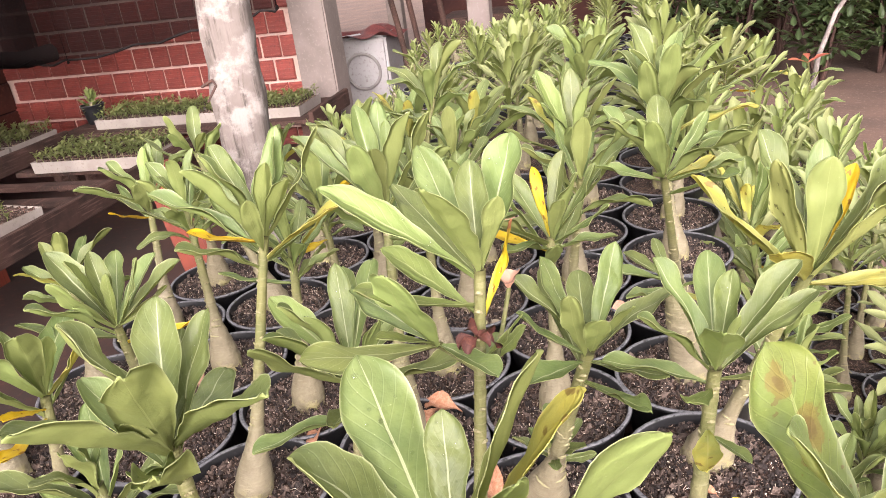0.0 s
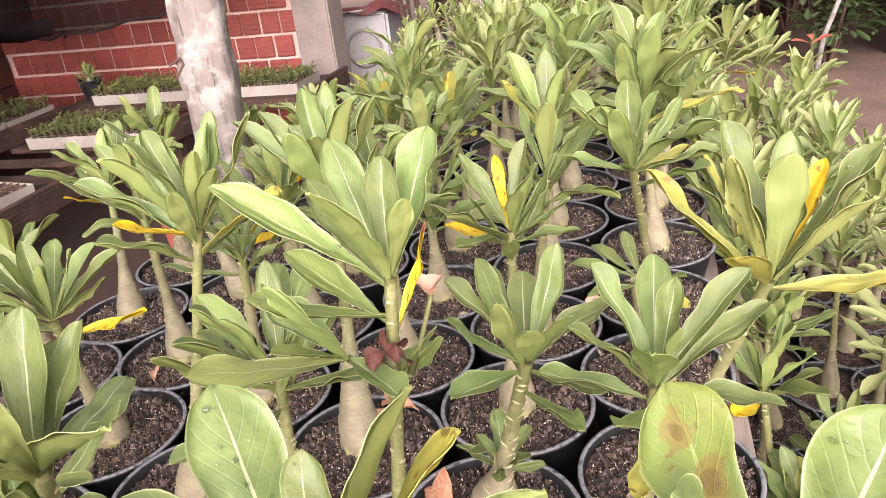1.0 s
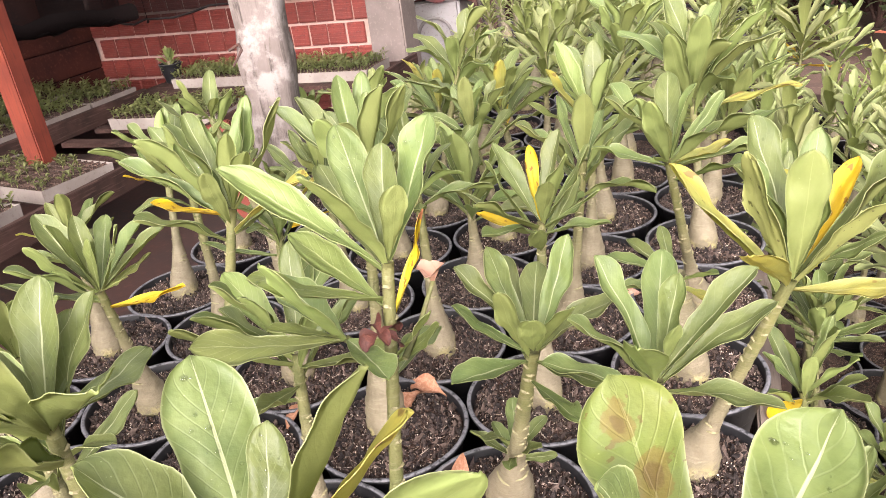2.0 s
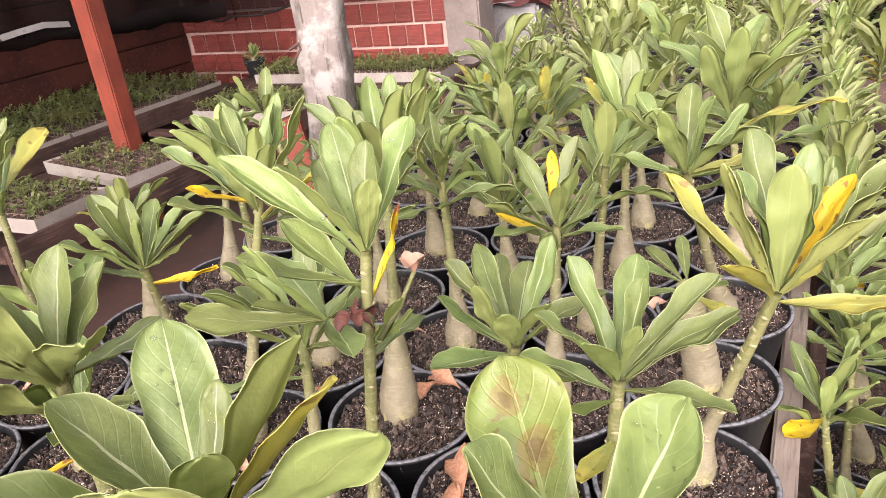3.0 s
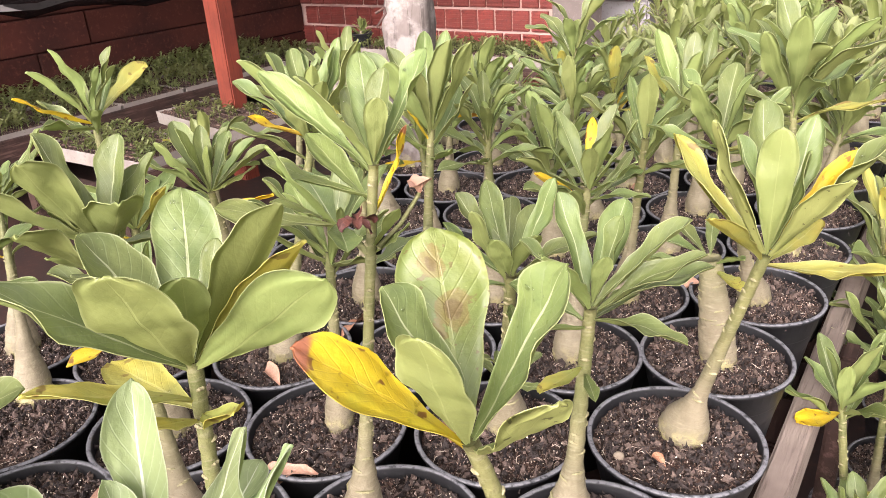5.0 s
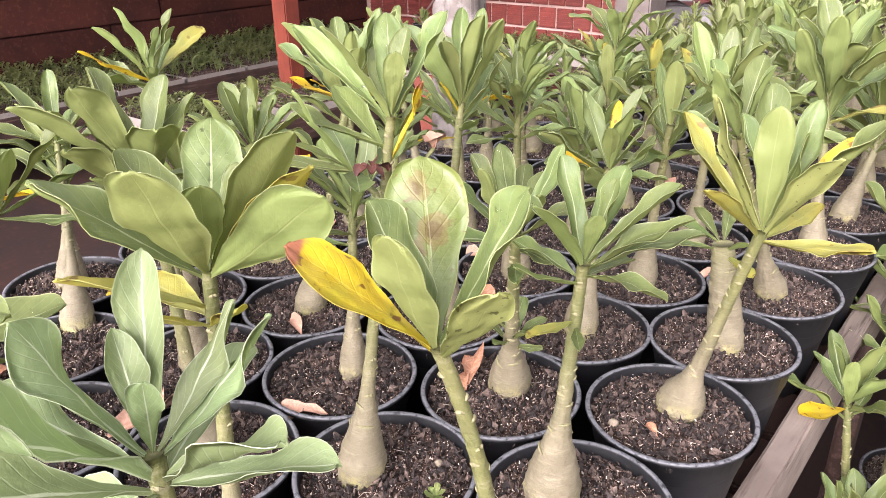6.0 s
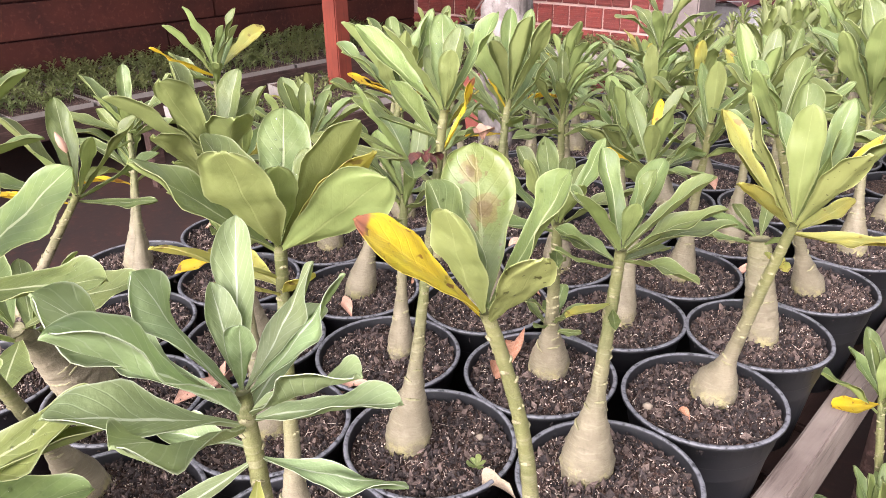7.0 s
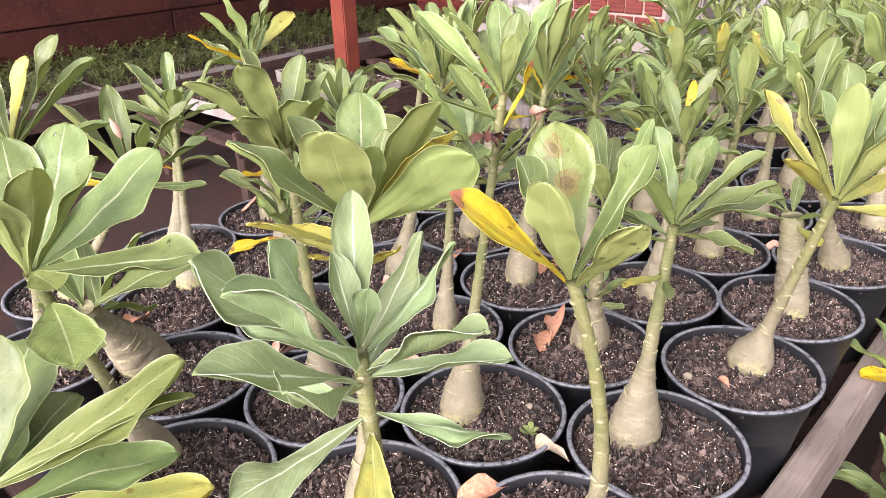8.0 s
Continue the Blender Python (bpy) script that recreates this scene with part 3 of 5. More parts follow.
POT_MESH = pot_mesh()
SOIL_MESHES = [soil_mesh(k, 2600) for k in range(6)]
SOIL_FAR = [soil_mesh(k, 90) for k in range(2)]


def stem_mesh(base, apex, bulb, thin, bow, seed, sides=14, rings=26, bulb_len=0.055):
    """Swollen foot and a bent stem up to the apex, with pale leaf scars."""
    rnd = random.Random(seed)
    bm = bmesh.new()
    base, apex = Vector(base), Vector(apex)
    node = rnd.uniform(0.011, 0.016)
    mid = base.lerp(apex, 0.5) + Vector(bow)
    tall = (apex - base).length
    pts, rad = [], []
    for i in range(rings + 1):
        t = i / rings
        p = base * (1 - t) ** 2 + mid * 2 * t * (1 - t) + apex * t * t
        s = t * tall
        q = s / bulb_len
        swell = math.exp(-((max(q - 0.22, 0) / 0.82) ** 1.8)) if q > 0.22 else 0.93 + 0.07 * (q / 0.22)
        neck = 0.36 * math.exp(-((q / 1.9) ** 2))
        r = thin * (1 - 0.25 * t) + (bulb - thin) * max(swell, neck * 0.5)
        r *= 1 + (0.07 if sides > 10 else 0) * max(0.0, math.sin(s / node * 6.283)) * min(1, q / 2) * (1 - 0.5 * t)
        pts.append(p)
        rad.append(r)
    pts[0] = pts[0] - Vector((0, 0, 0.006))
    tube(bm, pts, rad, sides, True, 0.12)
    if sides > 10:
        for k in range(9):
            a = k * 0.7 + rnd.uniform(-0.2, 0.2)
            r0 = rad[1] * 0.96
            d = Vector((math.cos(a), math.sin(a), 0))
            ln = rnd.uniform(0.003, 0.012)
            s = base + d * r0 + Vector((0, 0, 0.006))
            tube(bm, [s, s + d * ln * 0.5 + Vector((0, 0, -0.003)), s + d * ln + Vector((rnd.uniform(-0.003, 0.003), 0, -0.009))], [0.0011, 0.0008, 0.0004], 5)
    for f in bm.faces:
        f.smooth = True
    # leaf scars: short raised ridges
    n = int(max(tall - 0.04, 0.02) / 0.0085)
    for k in range(n):
        t = min(0.97, (0.05 + (tall - 0.06) * (k + rnd.random() * 0.6) / n) / tall)
        i = min(int(t * rings), rings - 1)
        p = pts[i].lerp(pts[i + 1], t * rings - i)
        r = rad[i] * 0.97
        d = (pts[i + 1] - pts[i]).normalized()
        a = rnd.uniform(0, 6.283)
        x = d.cross(Vector((0.2, 1, 0.1))).normalized()
        y = d.cross(x)
        arc = []
        for q in range(4):
            b = a + (q / 3 - 0.5) * 1.3
            arc.append(p + (x * math.cos(b) + y * math.sin(b)) * (r + 0.0002) + d * 0.0008 * math.sin(q / 3 * math.pi))
        tube(bm, arc, [0.0005, 0.0012, 0.0012, 0.0005], 5, True, 0, 1)
    me = bpy.data.meshes.new("stem")
    bm.to_mesh(me)
    bm.free()
    me.materials.append(BARK)
    me.materials.append(SCAR)
    return me, pts, rad


PLANT_LABELS = ("young desert rose with glossy green leaves in a black pot", "desert rose seedling with swollen grey-green foot in a black pot", "leafy desert rose with pale veins in a black nursery pot")


def potted_plant(x, y, apex=None, leaves=None, n=15, size=0.09, seed=0, bulb=0.019, thin=0.0052, foot=(0, 0), bow=(0, 0, 0), rim=RIM_Z, yellow=0, style="green", label="", far=False, lift=0.0, spread=1.0, group="pots of desert roses on the bench", bulb_len=0.055, branch=None, shoot=False, extra=0, tuft=None):
    rnd = random.Random(seed)
    plant = new("desert_rose")
    plant.matrix_world = pose(x, y, rim - POT_H, 0, 0, 0)
    tagged(plant, label or PLANT_LABELS[seed % 3], "potted plant", group)
    pot = new("pot", POT_MESH)
    pot.parent = plant
    soil = new("soil", SOIL_FAR[seed % 2] if far else SOIL_MESHES[seed % 6])
    soil.parent = plant
    soil.matrix_local = pose(0, 0, 0, 0, 0, seed * 67 % 360)
    base = Vector((foot[0], foot[1], POT_H - 0.012))
    top = Vector(apex) - Vector((x, y, rim - POT_H)) if apex else Vector((rnd.uniform(-0.03, 0.03), rnd.uniform(-0.03, 0.03), POT_H + lift + rnd.uniform(0.13, 0.23)))
    me, pts, rad = stem_mesh(base, top, bulb, thin, bow, seed, 8 if far else 16, 12 if far else 60, bulb_len)
    stem = new("stem", me)
    stem.parent = plant
    axis = (pts[-1] - pts[-len(pts) // 8]).normalized()
    foliage = []
    if shoot:
        sb = pts[len(pts) // 3]
        for k in range(8):
            add_leaf(plant, sb, (math.cos(k * 2.4), math.sin(k * 2.4), 0.25 + 0.14 * k), 0.034 + 0.002 * k, "green", 0.85, 0.2, k)
    if branch:
        bt = Vector(branch[0]) - Vector((x, y, rim - POT_H))
        fork = pts[int(len(pts) * 0.8)]
        bm = bmesh.new()
        tube(bm, [fork.lerp(bt, q / 4) for q in range(5)], [thin * 0.7, thin * 0.62, thin * 0.58, thin * 0.55, thin * 0.5], 10)
        part("branch", bm, BARK, plant)
        for a, el, ln, wk, st, drop in branch[1]:
            ca, ce = radians(a), radians(el)
            add_leaf(plant, bt, (math.cos(ca) * math.cos(ce), math.sin(ca) * math.cos(ce), math.sin(ce)), ln, st, wk, rnd.uniform(-0.2, 0.2), rnd.choice((0, 1, 4, 5)))
    picked = leaves is not None
    if leaves is None:
        leaves = []
        a = rnd.uniform(0, 360)
        for k in range(n):
            f = k / (n - 1)
            a += 137.5 + rnd.uniform(-12, 12)
            el = (10 + 66 * f ** 0.9 + rnd.uniform(-12, 12)) * (1.0 if spread == 1.0 else spread)
            ln = size * (0.78 + 0.42 * math.sin(math.pi * min(1, 0.25 + 0.62 * f))) * rnd.uniform(0.82, 1.12) * (0.62 if f > 0.9 else 1)
            st = "yellow" if k < yellow else ("turning" if rnd.random() < 0.04 else ("pale" if rnd.random() < 0.1 else style))
            leaves.append((a, el, ln, rnd.uniform(0.54, 0.74) * (1.08 if far else 1.0), st, (tuft or (0.1 if far else 0.045)) * (1 - f)))
    for k in range(extra):
        a = k * 137.5 + seed * 40
        f = (k + 0.5) / extra
        leaves = leaves + [(a, 25 + 50 * f + rnd.uniform(-8, 8), size * rnd.uniform(0.75, 1.0), rnd.uniform(0.58, 0.78), style, 0.03 * (1 - f))]
    for a, el, ln, wk, st, drop, *own_roll in leaves:
        ca, ce = radians(a), radians(el)
        d = Vector((math.cos(ca) * math.cos(ce), math.sin(ca) * math.cos(ce), math.sin(ce)))
        b = top - axis * drop + Vector((d.x, d.y, 0)) * thin * 0.6
        foliage.append((b, d, ln, st, wk * rnd.uniform(0.92, 1.08), own_roll[0] if own_roll else rnd.uniform(-0.14, 0.14) if picked else rnd.uniform(-0.25, 0.25), rnd.choice((0, 1, 4, 5)) if picked else rnd.randrange(8)))
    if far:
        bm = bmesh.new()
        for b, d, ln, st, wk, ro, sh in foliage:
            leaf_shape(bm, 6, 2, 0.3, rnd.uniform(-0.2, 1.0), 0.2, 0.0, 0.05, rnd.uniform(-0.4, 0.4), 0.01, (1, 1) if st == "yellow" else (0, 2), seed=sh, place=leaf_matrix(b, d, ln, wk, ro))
        part("foliage", bm, (LEAF_FAR_HAZED, LEAF_YELLOW, LEAF_UNDER), plant)
    else:
        for b, d, ln, st, wk, ro, sh in foliage:
            add_leaf(plant, b, d, ln, st, wk, ro, sh, wet=picked and rnd.random() < 0.55 and st != "silver")
    return plant


# ---- ground ----
bm = bmesh.new()
bmesh.ops.create_grid(bm, x_segments=60, y_segments=60, size=30)
for v in bm.verts:
    v.co.z = 0.02 * noise.noise(v.co * 0.9)
ground = link_mesh("ground", bm, DIRT)
tagged(ground, "bare reddish-brown trodden earth", "ground", kind="structure")

# slab reaches under the benches, its dark colour stands in for their shade
floor = box("pavement", -4.44, 0.5, -3.0, 3.84, 0.0, 0.03, SHADED_FLOOR, 0.004)
tagged(floor, "red cement floor under the tables and benches, coloured dark for the shade there", "floor", kind="structure")

# ---- bench ----
bench = new("bench")
tagged(bench, "long weathered wooden plant bench with an edge rail", "bench")
BX0, BX1, BY0, BY1 = -0.84, -0.004, -0.86, 2.45
rb = random.Random(9)
y = BY0
while y < BY1:
    w = rb.uniform(0.09, 0.12)
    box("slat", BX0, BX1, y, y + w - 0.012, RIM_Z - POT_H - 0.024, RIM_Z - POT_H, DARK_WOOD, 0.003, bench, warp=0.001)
    y += w
box("edge_rail", BX1, BX1 + 0.027, BY0 - 0.05, BY1, RIM_Z - 0.15, RIM_Z - 0.078, BENCH_WOOD, 0.003, bench, "weathered grey-brown board set on edge", warp=0.004, cuts=14)
box("edge_rail", BX0 - 0.026, BX0, BY0 - 0.05, BY1, RIM_Z - POT_H - 0.04, RIM_Z - POT_H + 0.03, BENCH_WOOD, 0.003, bench, warp=0.004, cuts=14)
for yy in (0.22, 1.2, 2.3):
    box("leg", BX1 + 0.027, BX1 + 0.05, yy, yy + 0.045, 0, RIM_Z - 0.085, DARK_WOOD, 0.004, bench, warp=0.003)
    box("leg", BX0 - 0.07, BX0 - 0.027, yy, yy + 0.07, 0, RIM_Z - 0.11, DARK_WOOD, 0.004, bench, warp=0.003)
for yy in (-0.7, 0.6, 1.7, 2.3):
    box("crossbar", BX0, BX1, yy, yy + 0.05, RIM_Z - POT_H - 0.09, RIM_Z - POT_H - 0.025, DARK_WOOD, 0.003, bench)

# ---- background structures ----
bm = bmesh.new()
add_box(bm, -4.45, -2.16, 3.85, 3.97, 0, 2.6)
brick_wall = link_mesh("wall_north", bm, MORTAR, smooth_faces=False)
tagged(brick_wall, "wall of red hollow bricks with pale mortar joints", "brick wall", kind="structure")
bm = bmesh.new()
add_box(bm, -0.061, 0.061, -0.011, 0.012, -0.066, 0.066, 0.004)
for k in range(5):
    add_box(bm, -0.058, 0.058, -0.0165, -0.0105, -0.058 + 0.0265 * k, -0.046 + 0.0265 * k, 0.002)
BRICK_MESH = bpy.data.meshes.new("brick")
bm.to_mesh(BRICK_MESH)
bm.free()
BRICK_MESH.materials.append(BRICK)
for r in range(16):
    z = 0.075 + r * 0.15
    for c in range(18):
        x = -4.39 + c * 0.1355 + (0.068 if r % 2 else 0)
        if -4.46 < x - 0.06 and x + 0.06 < -2.14:
            b = new("brick", BRICK_MESH)
            b.parent = brick_wall
            b.matrix_local = pose(x + rb.uniform(-0.004, 0.004), 3.845, z, 0, rb.uniform(-0.6, 0.6), 0)
column = box("column", -2.17, -1.93, 3.78, 4.02, 0, 2.6, CONCRETE, 0.01)
tagged(column, "plain grey concrete column beside the brick wall", "column", kind="structure")
wall_w = box("wall_west", -4.57, -4.45, -3.0, 3.97, 0, 2.6, WALL_DARK, 0.0)
tagged(wall_w, "dark red-brown boarded wall behind the seedling shelves", "wall", kind="structure")
for r in range(13):
    for c in range(3):
        y0 = -3.0 + 2.32 * c + (0.35 if r % 2 else 0.0)
        box("board", -4.452 + 0.004 * (r % 2), -4.432 + rb.uniform(-0.003, 0.003), y0 + 0.004, min(y0 + 2.316, 3.84), 0.2 * r + 0.004, 0.2 * r + 0.194, WALL_BOARD, 0.004, wall_w)
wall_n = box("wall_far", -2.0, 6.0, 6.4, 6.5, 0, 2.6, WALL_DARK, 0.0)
tagged(wall_n, "dark shaded wall at the far end", "wall", kind="structure")

white_post = new("wooden_post")
tagged(white_post, "whitewashed rough timber post with a bent nail", "post")
bm = bmesh.new()
pts = [Vector((-0.768 + 0.041 * (z - 0.8), 0.43 + 0.028 * (z - 0.8), z)) for z in [k * 0.05 for k in range(53)]]
tube(bm, pts, [0.04 + 0.002 * math.sin(k * 2.2) for k in range(len(pts))], 24, True, 0.16, 0, 0.5)
part("post", bm, LIMED_WOOD, white_post)
bm = bmesh.new()
tube(bm, [Vector((-0.79, 0.386, 1.075)), Vector((-0.765, 0.38, 1.085)), Vector((-0.755, 0.37, 1.078)), Vector((-0.77, 0.36, 1.055))], [0.0024, 0.0024, 0.0024, 0.0018], 6)
part("nail", bm, RUST, white_post, "bent rusty nail")
red_post = box("wooden_post", -2.945, -2.845, 1.71, 1.8, 0, 2.6, RED_WOOD, 0.006, warp=0.004, cuts=12)
tagged(red_post, "square timber post painted red-brown", "post")

prop = box("timber_prop", -0.05, 0.05, -0.03, 0.03, 0.0, 0.68, RED_WOOD, 0.005, warp=0.003, cuts=6)
prop.matrix_world = pose(-1.42, 1.24, 0.03, -5, -8, 30)
tagged(prop, "short red-brown painted timber prop leaning beside the bench", "post")

# unseen roofs added to block the sky over the shelves and the far end
roof = box("added_shade_roof", -4.6, -3.45, -3.2, 6.5, 2.6, 2.64, WALL_DARK, 0.0)
tagged(roof, "dark boarded roof, unseen, added to shade the wall shelves", "roof", kind="structure")
roof = box("added_shade_roof", -3.45, 6.0, 4.0, 6.5, 2.6, 2.64, WALL_DARK, 0.0)
tagged(roof, "dark boarded roof, unseen, added to shade the far end", "roof", kind="structure")

# ---- seedling shelves ----


def shelf(name, x0, x1, y0, y1, z, label, step=0.15, wide=0.135):
    top = new(name)
    tagged(top, label, "table")
    y = y0
    r = random.Random(int(100 * (x1 - x0)))
    while y < y1 - 0.05:
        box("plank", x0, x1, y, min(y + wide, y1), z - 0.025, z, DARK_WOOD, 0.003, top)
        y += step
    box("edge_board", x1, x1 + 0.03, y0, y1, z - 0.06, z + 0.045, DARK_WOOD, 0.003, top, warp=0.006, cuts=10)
    for xx in (x0 + 0.05, x1 - 0.08):
        for yy in (y0 + 0.05, y1 - 0.12):
            box("leg", xx, xx + 0.06, yy, yy + 0.06, 0, z - 0.026, DARK_WOOD, 0.004, top)
    return top


def seed_tray(x, y, z, lx=0.68, ly=0.34, turn=0.0, dense=1.0, tall=0.05, seed=0):
    tray = new("seed_tray")
    tray.matrix_world = pose(x, y, z, 0, 0, turn)
    tagged(tray, "grubby white foam tray of small green seedlings" if dense > 0.6 else "white foam plug tray with sparse seedlings", "seed tray", "seedling trays")
    r = random.Random(seed)
    nx, ny, h = 16, 8, 0.06
    cx, cy = lx / nx, ly / ny
    bm = bmesh.new()
    vs = [[bm.verts.new((-lx / 2 + i * cx, -ly / 2 + j * cy, h)) for j in range(ny + 1)] for i in range(nx + 1)]
    cells = [bm.faces.new((vs[i][j], vs[i + 1][j], vs[i + 1][j + 1], vs[i][j + 1])) for i in range(nx) for j in range(ny)]
    skirt = bmesh.ops.extrude_edge_only(bm, edges=[e for e in bm.edges if e.is_boundary])
    for v in skirt["geom"]:
        if isinstance(v, bmesh.types.BMVert):
            v.co = (v.co.x * 0.99, v.co.y * 0.985, 0)
    bmesh.ops.inset_individual(bm, faces=cells, thickness=0.0045)
    bm.faces.ensure_lookup_table()
    for f in bm.faces:
        c = f.calc_center_median()
        if abs(f.normal.z) > 0.7 and abs(c.x) < lx / 2 - 0.006 and abs(c.y) < ly / 2 - 0.006:
            f.material_index = 1
    for f in cells:
        for v in f.verts:
            v.co.z = h - 0.014
    part("tray", bm, (STYRO, SOIL), tray, smooth_faces=False)
    bm = bmesh.new()
    for i in range(nx):
        for j in range(ny):
            p = Vector((-lx / 2 + (i + 0.5) * cx, -ly / 2 + (j + 0.5) * cy, h - 0.012))
            vs = [bm.verts.new(p + Vector((sx * cx * 0.38, sy * cy * 0.38, r.uniform(0, 0.006)))) for sx, sy in ((-1, -1), (1, -1), (1, 1), (-1, 1))]
            bm.faces.new(vs)
    part("soil_plugs", bm, SOIL, tray, smooth_faces=False)
    bm = bmesh.new()
    for i in range(nx):
        for j in range(ny):
            if r.random() > dense:
                continue
            p = Vector((-lx / 2 + (i + 0.5) * cx, -ly / 2 + (j + 0.5) * cy, h - 0.008))
            tip = p + Vector((r.uniform(-0.01, 0.01), r.uniform(-0.01, 0.01), tall * r.uniform(0.5, 1.4)))
            tube(bm, [p, tip], [0.0018, 0.0012], 4, False)
            for k in range(9):
                a, e = k * 2.4 + r.uniform(-0.4, 0.4), r.uniform(0.1, 1.0)
                d = Vector((math.cos(a) * math.cos(e), math.sin(a) * math.cos(e), math.sin(e)))
                leaf_shape(bm, 3, 2, 0.55, r.uniform(0, 0.8), 0.2, 0, 0, 0, 0.01, (0, 0), place=leaf_matrix(p.lerp(tip, 0.3 + 0.7 * k / 8), d, r.uniform(0.02, 0.034) * (0.7 + tall * 6)))
    sd = part("seedling_carpet", bm, GREEN_SEED, tray, "small crowded green seedlings")
    tagged(sd, kind="stuff")
    return tray


shelf("wall_shelf", -4.42, -3.5, -0.6, 3.15, 0.34, "dark wooden shelf along the wall with a raised edge board")
shelf("back_shelf", -3.62, -1.9, 3.2, 3.8, 0.34, "dark wooden shelf along the brick wall")
shelf("tray_table", -3.25, -2.44, 0.75, 2.85, 0.34, "low slatted dark wooden table with seed trays", 0.24, 0.07)
n = 0
for ty in (-0.25, 0.15, 0.55, 0.95, 1.35, 1.75, 2.15, 2.55, 2.95):
    for tx in (-4.22, -3.75):
        n += 1
        seed_tray(tx, ty, 0.34, 0.42, 0.38, 0, 0.55, 0.06, n)
for tx in (-3.04, -2.33):
    n += 1
    seed_tray(tx, 3.46, 0.34, turn=0, dense=0.95, tall=0.05, seed=n)
for tx, ty, tn, de, tl in ((-2.86, 1.1, 2, 0.75, 0.04), (-2.85, 1.63, -10, 0.4, 0.03), (-2.77, 2.58, 1, 0.95, 0.05)):
    n += 1
    seed_tray(tx, ty, 0.34, turn=tn, dense=de, tall=tl, seed=n)

# ---- shade net ----


def hanging_net(name, path, top, label, folds=0.03, res=40):
    """Cloth hung along a plan line; path rows are x, y and the height of the lower edge."""
    bm = bmesh.new()
    rows = []
    for i in range(res + 1):
        f = i / res * (len(path) - 1)
        k = min(int(f), len(path) - 2)
        x, y, z0 = Vector(path[k]).lerp(Vector(path[k + 1]), f - k)
        z0 += 0.012 * math.sin(i * 1.7)
        col = []
        for j in range(9):
            q = j / 8
            off = folds * (1 - q) * math.sin(i * 0.9 + q)
            col.append(bm.verts.new((x + off * 0.6, y + off, z0 + (top - z0) * q)))
        rows.append(col)
    low = [c[0].co.copy() for c in rows]
    for a, b in zip(rows, rows[1:]):
        for j in range(8):
            bm.faces.new((a[j], b[j], b[j + 1], a[j + 1]))
    net = new(name)
    part("mesh_cloth", bm, NET, net)
    hem = bmesh.new()
    tube(hem, [c + Vector((0, 0, 0.004)) for c in low], [0.007] * len(low), 6)
    part("hem", hem, NET_HEM, net, "rolled black hem of the net")
    return tagged(net, label, "shade net")


hanging_net("shade_net", [(-4.3, 3.3, 0.78), (-3.94, 3.3, 0.775), (-3.57, 3.3, 0.76), (-3.36, 3.3, 0.77), (-2.56, 3.3, 0.86), (-2.1, 3.3, 0.93), (-1.98, 3.3, 0.95)], 2.58, "black shade net hanging in front of the bricks")
hanging_net("shade_net", [(-3.42, 0.2, 0.98), (-3.4, 1.36, 0.96), (-3.4, 1.9, 0.92), (-3.4, 2.4, 0.84), (-3.4, 3.1, 0.82)], 2.58, "black shade net gathered above the shelf")
bm = bmesh.new()
tube(bm, [Vector((-3.37 + 0.02 * math.sin(k * 1.3), 0.1 + 0.2 * k, 1.03 - 0.012 * k + 0.015 * math.sin(k * 2.1))) for k in range(16)], [0.045 + 0.012 * math.sin(k * 2.7) for k in range(16)], 10, True, 0.3)
tagged(link_mesh("net_roll", bm, NET), "gathered fold of black shade net", "shade net")
bm = bmesh.new()
for k in range(12):
    a, b = 0.3 + 0.14 * k, 0.3 + 0.14 * (k + 1)
    za, zb = 0.96 + 0.012 * math.sin(k * 1.9), 0.96 + 0.012 * math.sin((k + 1) * 1.9)
    v = [bm.verts.new(q) for q in ((-3.33, a, za - 0.014), (-3.33, b, zb - 0.014), (-3.335, b, zb + 0.014), (-3.335, a, za + 0.014))]
    bm.faces.new(v)
bmesh.ops.remove_doubles(bm, verts=bm.verts, dist=0.001)
tagged(link_mesh("lining_strip", bm, GREY_CLOTH), "pale lining cloth strip under the net", "cloth")

# ---- plants on the bench ----
# the nearest plants, each with its own leaves: bearing, lift, length, breadth, look, distance below the tip
yellow_leaf_rose = potted_plant(-0.070, -0.430, apex=(-0.046, -0.475, 1.046), seed=501, foot=(0.012, 0.000), bow=(0.032, 0.014, 0.0), thin=0.0048, label="desert rose with one large yellow leaf and a blotched leaf", leaves=[(-144, 38, 0.078, 1.25, "scorched", 0.003), (136, 57, 0.084, 1.38, "blotched", 0.000), (-168, 62, 0.070, 1.32, "green", 0.002), (-88, 66, 0.068, 1.20, "pale", 0.000), (40, 63, 0.080, 1.22, "green", 0.000), (-30, 46, 0.080, 0.95, "speckled", 0.004)])
potted_plant(-0.207, -0.498, apex=(-0.195, -0.490, 1.044), seed=502, thin=0.005, label="desert rose with broad cupped pale green leaves in a black pot", leaves=[(-121, 42, 0.096, 1.10, "green", 0.004), (-161, 52, 0.078, 1.15, "green", 0.000), (-54, 51, 0.099, 1.12, "pale", 0.000), (134, 50, 0.088, 1.15, "green", 0.000), (53, 54, 0.088, 1.16, "pale", 0.000, -0.75), (12, 37, 0.097, 1.12, "pale", 0.003, -0.9), (40, 44, 0.084, 1.00, "turning", 0.002, -0.7), (-29, 59, 0.064, 0.95, "pale", -0.004), (100, 58, 0.055, 1.00, "green", -0.004), (-104, 28, 0.078, 1.15, "turning", 0.022), (-20, 30, 0.061, 1.00, "turning", 0.030), (-70, 31, 0.058, 1.20, "turning", 0.034), (-177, 4, 0.071, 1.00, "turning", 0.030)])
